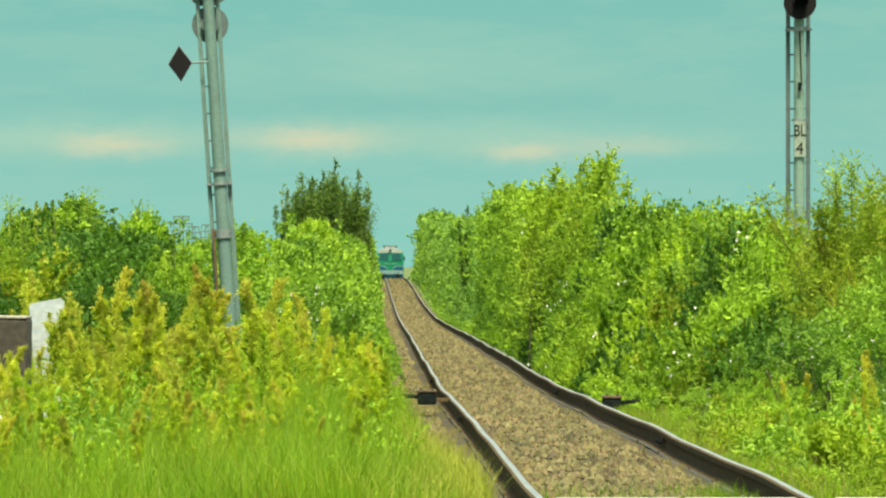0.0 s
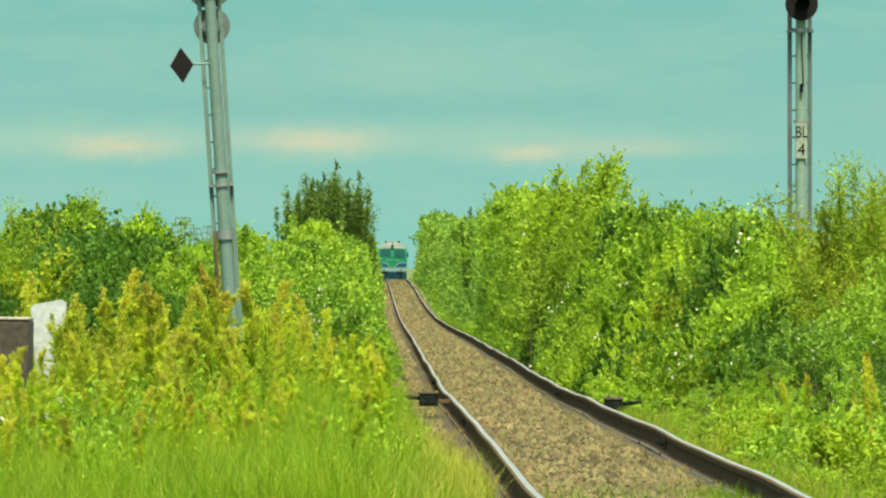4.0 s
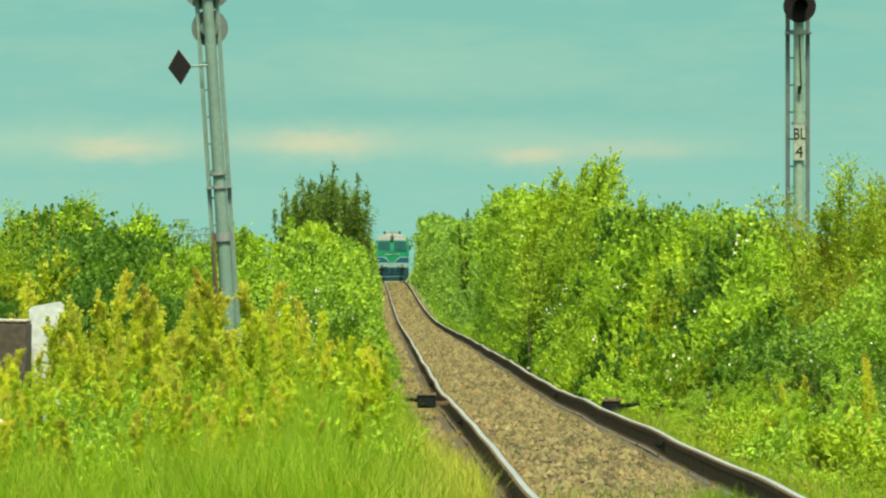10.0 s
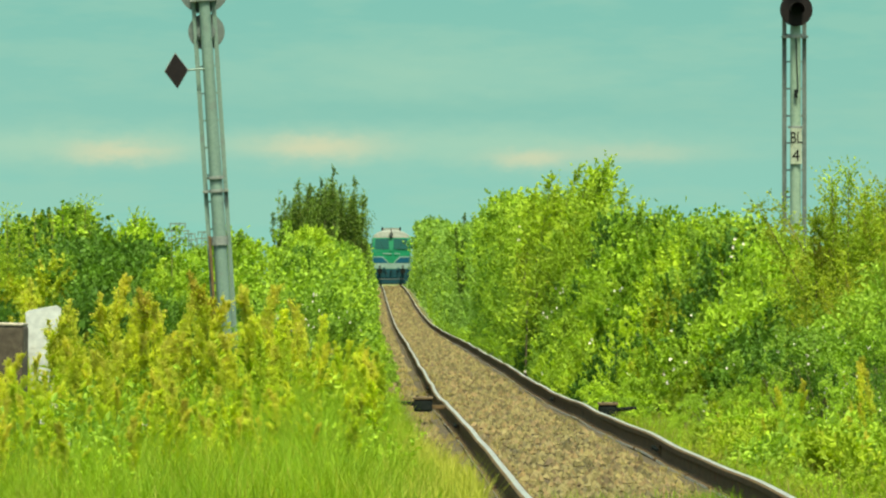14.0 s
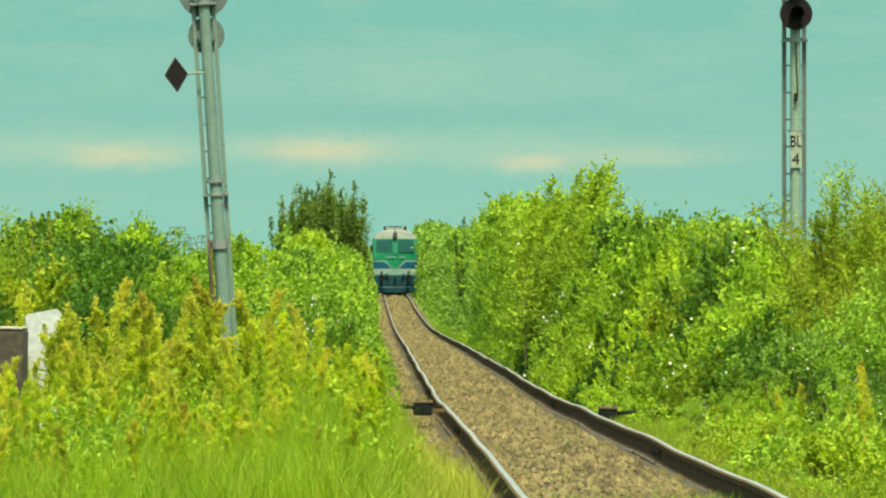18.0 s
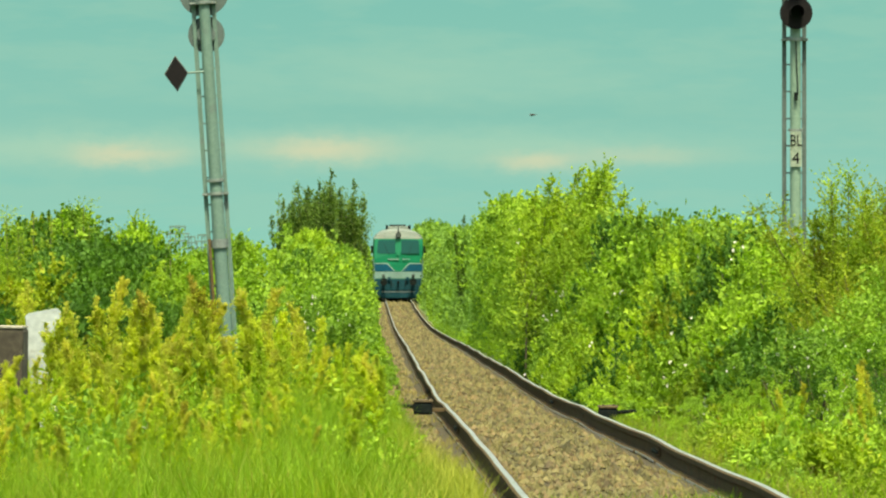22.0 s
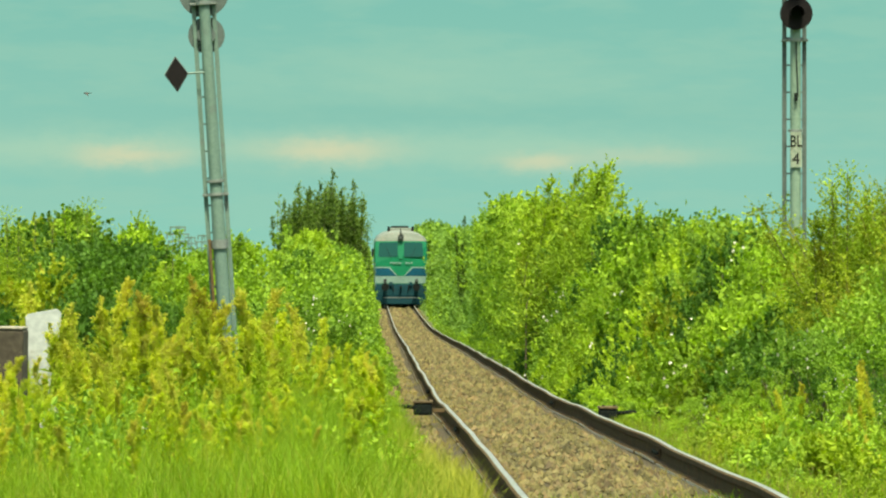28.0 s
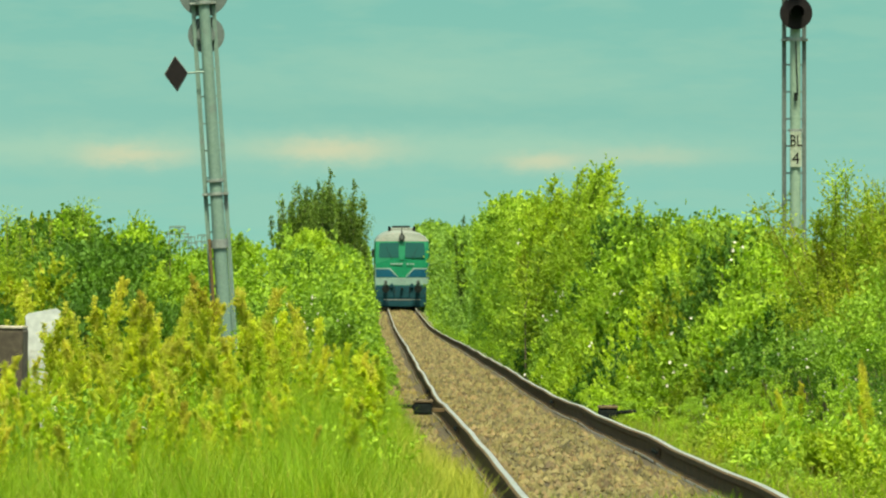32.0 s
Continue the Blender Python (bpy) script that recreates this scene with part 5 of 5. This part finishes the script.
for i in range(70):
    join(rnd.choice(herbs), rnd.uniform(2.74, 3.3), rnd.uniform(36, 60), rnd.uniform(0.25, 0.5))
settle("undergrowth", "low yellow-green weeds at the foot of the hedge", "weeds")
retire(*herbs, *tall, white_herb, sorrel)


def grass(name, count, spread, h, label, mat=BLADE):
    """Blades of grass over a patch."""
    rng = np.random.default_rng(len(name) + count)
    x, d = spread(rng, count)
    z = np.array([ground_z(a, b) for a, b in zip(x, d)])
    p = np.stack([x, d, z], 1)
    lean = rng.normal(size=(count, 3)) * np.array([0.14, 0.16, 0])
    L = h(x, d) * rng.uniform(0.45, 1.15, count)
    side = unit(np.stack([rng.normal(size=count) + 1.2, rng.normal(size=count) * 0.6, np.zeros(count)], 1)) * rng.uniform(0.0014, 0.0031, (count, 1))
    up = np.array([0, 0, 1.0])
    a = p + (up + lean * 0.5) * (L * 0.55)[:, None]
    b = p + (up * 0.92 + lean * 1.5) * L[:, None]
    v = np.stack([p - side, p + side, a + side * 0.8, a - side * 0.8, b], 1)
    i = 5 * np.arange(count)[:, None]
    me = bpy.data.meshes.new(name)
    me.from_pydata(v.reshape(-1, 3).tolist(), [], np.hstack([i, i + 1, i + 2, i + 3]).tolist() + np.hstack([i + 3, i + 2, i + 4]).tolist())
    tagged(part(name, me, mat), label, "grass", kind="stuff")


def left_patch(r, n):
    d = 31 + 28 * r.uniform(0, 1, n)
    x = verge(d) - 5.0 * r.uniform(0, 1, n) ** 1.1
    return x, d


def verge(d):
    """Sideways edge of the grass along the rail."""
    return np.interp(d, [31, 36, 42, 48, 56, 62], [0.66, 0.64, 0.44, 0.33, 0.28, 0.25])


def edge_patch(r, n):
    d = 31 + 19 * r.uniform(0, 1, n)
    return verge(d) - 0.75 * r.uniform(0, 1, n) ** 1.6, d


def belt_patch(r, n):
    d = r.uniform(44, 64, n)
    return verge(d) - 0.5 * r.uniform(0, 1, n) ** 1.4, d


def right_patch(r, n):
    x = 2.62 + 2.2 * r.uniform(0, 1, n) ** 1.3
    return x, r.uniform(31, 62, n)


def clump_patch(r, n):
    k = r.integers(0, 420, n)
    return r.uniform(0.35, 2.5, 420)[k] + r.normal(size=n) * 0.05, (31 + 75 * r.uniform(0, 1, 420) ** 1.5)[k] + r.normal(size=n) * 0.16


def bed_patch(r, n):
    return np.where(r.uniform(size=n) < 0.5, r.uniform(1.0, 2.4, n), r.normal(2.15, 0.12, n)), 30.5 + 6 * r.uniform(0, 1, n) ** 2


grass("grass", 6000, belt_patch, lambda x, d: 0.42 + 0.0 * x, "bright green grass at the edge of the track bed")
grass("dry_grass", 7000, edge_patch, lambda x, d: 0.36 + 0.0 * x, "pale yellow dry grass along the rail", STRAW)
grass("grass", 105000, left_patch, lambda x, d: 0.82 * (0.34 + 0.66 * np.clip((verge(d) - x) / 0.9, 0, 1)) * np.clip(0.62 + 0.02 * (d - 31), 0.6, 1), "tall bright green grass beside the track")
grass("grass", 12000, right_patch, lambda x, d: 0.15 + 0.0 * x, "short green grass beside the rail")
grass("dead_grass", 11000, clump_patch, lambda x, d: 0.085 + 0.0 * x, "short dead grass on the track bed", HAY)
grass("dead_grass", 2000, right_patch, lambda x, d: 0.22 + 0.0 * x, "dead brown stalks among the weeds beside the rail", HAY)
grass("dry_grass", 2200, left_patch, lambda x, d: 0.62 * (0.3 + 0.7 * np.clip((verge(d) - x) / 0.9, 0, 1)), "thin straw-coloured stalks in the tall grass", STALK)
grass("grass", 2600, bed_patch, lambda x, d: 0.16 + 0.0 * x, "sparse grass tufts between the rails")


# ---- bird ----
bird = thing("bird", pose(12, 260, 2), "small dark bird flying over the line", "bird")
bm = bmesh.new()
bmesh.ops.create_icosphere(bm, subdivisions=2, radius=0.07, matrix=Matrix.Diagonal((2.0, 0.8, 0.7, 1)))
part("body", bm, FEATHER, bird)
bm = poly_plate([(0.1, -0.03), (0.24, -0.05), (0.24, 0.05), (0.1, 0.03)], -0.01, 0.01)
o = part("tail", bm, FEATHER, bird)
o.rotation_euler = (radians(90), 0, 0)
WINGS = []
for s in (-1, 1):
    bm = bmesh.new()
    pts = [(-0.08, 0.03 * s), (0.06, 0.03 * s), (0.07, 0.17 * s), (0.10, 0.32 * s), (0.03, 0.2 * s)]
    a = [bm.verts.new((x, y, 0.006)) for x, y in pts]
    b = [bm.verts.new((x, y, -0.006)) for x, y in pts]
    bm.faces.new(a), bm.faces.new(b[::-1])
    for i in range(5):
        bm.faces.new((a[i], a[(i + 1) % 5], b[(i + 1) % 5], b[i]))
    WINGS.append((part("wing", bm, FEATHER, bird), s))


# ---- clouds and lower sky: a glowing band far behind everything ----
R_SKY = 4300.0
bm = bmesh.new()
bmesh.ops.create_cone(bm, cap_ends=False, segments=96, radius1=R_SKY, radius2=R_SKY, depth=1500, matrix=pose(0, 0, 720))
SKYM, t, p, out = nodes_of("low_sky")
t.nodes.remove(p)
co = t.nodes.new("ShaderNodeTexCoord")
sep = t.nodes.new("ShaderNodeSeparateXYZ")
t.links.new(co.outputs["Object"], sep.inputs[0])


def calc(op, a, b=0.0, c=0.0):
    m = t.nodes.new("ShaderNodeMath")
    m.operation = op
    for i, v in enumerate((a, b, c)):
        if isinstance(v, (int, float)):
            m.inputs[i].default_value = v
        else:
            t.links.new(v, m.inputs[i])
    return m.outputs[0]


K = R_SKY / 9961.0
warp = calc("MULTIPLY_ADD", noise_tex(t, 0.03, 4, 0.6), 30.0, -15.0)
warp_z = calc("MULTIPLY_ADD", noise_tex(t, 0.05, 4, 0.6, (1, 1, 2.0)), 14.0, -7.0)
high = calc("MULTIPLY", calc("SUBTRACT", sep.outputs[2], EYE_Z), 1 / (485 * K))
col = ramp(t, high, [(0.0, (0.275, 0.665, 0.69)), (0.3, (0.28, 0.635, 0.67)), (0.55, (0.275, 0.615, 0.65)), (1.0, (0.23, 0.585, 0.63))])
veil = ramp(t, noise_tex(t, 0.012, 5, 0.55, (1, 1, 4.5)), [(0.42, (0, 0, 0)), (0.62, (1, 1, 1))])
col = mixed(t, "MIX", calc("MULTIPLY", veil, 0.35), col, (0.36, 0.66, 0.65))


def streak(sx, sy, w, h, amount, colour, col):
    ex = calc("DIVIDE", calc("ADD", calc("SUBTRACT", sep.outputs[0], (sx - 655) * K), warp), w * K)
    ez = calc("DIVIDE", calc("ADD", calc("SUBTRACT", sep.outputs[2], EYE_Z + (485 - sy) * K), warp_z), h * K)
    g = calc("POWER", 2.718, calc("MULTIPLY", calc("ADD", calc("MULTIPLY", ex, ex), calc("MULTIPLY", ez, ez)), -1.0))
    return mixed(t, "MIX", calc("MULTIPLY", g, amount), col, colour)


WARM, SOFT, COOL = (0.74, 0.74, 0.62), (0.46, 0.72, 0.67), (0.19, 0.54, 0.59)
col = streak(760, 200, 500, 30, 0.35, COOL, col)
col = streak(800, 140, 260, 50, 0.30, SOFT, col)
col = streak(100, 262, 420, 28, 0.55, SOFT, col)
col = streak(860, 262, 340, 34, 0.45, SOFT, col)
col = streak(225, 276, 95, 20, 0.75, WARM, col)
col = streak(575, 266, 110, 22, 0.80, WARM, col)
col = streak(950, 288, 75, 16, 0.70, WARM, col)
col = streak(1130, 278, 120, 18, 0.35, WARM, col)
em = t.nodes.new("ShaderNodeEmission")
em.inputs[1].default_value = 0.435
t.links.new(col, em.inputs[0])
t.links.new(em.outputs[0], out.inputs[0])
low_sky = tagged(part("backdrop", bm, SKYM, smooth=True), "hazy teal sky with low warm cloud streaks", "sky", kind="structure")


def motions():
    # the locomotive comes up the line and slows down
    rows = []
    for s, d in ((0, 622), (2, 600), (4, 576), (5.5, 557), (7, 538), (9, 509), (11, 477), (13, 446), (14.5, 423), (16.5, 391), (18, 368), (19, 356), (20, 347),
                 (21, 340), (22, 335), (23.5, 329), (25, 324.5), (28, 315), (30, 310), (32, 305)):
        slope = math.degrees(math.atan2(rail_z(d + 14) - rail_z(d + 2), 12))
        yaw = -math.degrees(math.atan2(rail_x(d + 14) - rail_x(d + 2), 12))
        rows.append((s, pose(rail_x(d), d, rail_z(d), slope, 0, yaw)))
    walk(loco, rows)
    # clouds drift slowly
    walk(low_sky, [(0, pose(0, 0, 0, 0, 0, 0.17)), (16, pose(0, 0, 0, 0, 0, 0.06)), (32, pose(0, 0, 0, 0, 0, -0.05))])
    # wind
    for ob, m, amp, ph in SWAY:
        loc, q, _ = m.decompose()
        r = Matrix.Translation(loc) @ q.to_matrix().to_4x4()
        rows = []
        for i in range(0, 54):
            s = i * 0.6 + 0.2 * math.sin(ph * 3 + i)
            s = 0.0 if i == 0 else 32.0 if i == 53 else s
            gust = 0.5 + 0.5 * math.sin(0.55 * s + 0.3 * loc.x)
            a = amp * (0.5 * gust + 0.55 * math.sin(2.3 * s + ph) * (0.4 + gust))
            rows.append((s, Matrix.Translation(loc) @ pose(0, 0, 0, 0.5 * amp * math.sin(1.7 * s + ph), a, 0) @ q.to_matrix().to_4x4()))
        walk(ob, rows)
    # the bird rises out of the bushes and crosses to the left
    walk(bird, [(s, pose(x, 260, z)) for s, x, z in ((0, 16.84, -0.46), (19, 16.84, -0.46), (20.5, 12.40, 2.94), (22, 7.49, 8.83), (23, 6.60, 9.41), (24, 4.78, 10.56), (25, 1.75, 11.18), (25.5, -0.39, 12.12), (26.7, -6.13, 11.68), (28, -13.10, 9.85), (29.5, -23.88, 10.24), (32, -35.37, 10.77))])
    for w, k in WINGS:
        walk(w, [(i * 0.1, pose(0, 0, 0.03, 38 * k * math.sin(i * 1.9), 0, 0)) for i in range(321)])


motions()
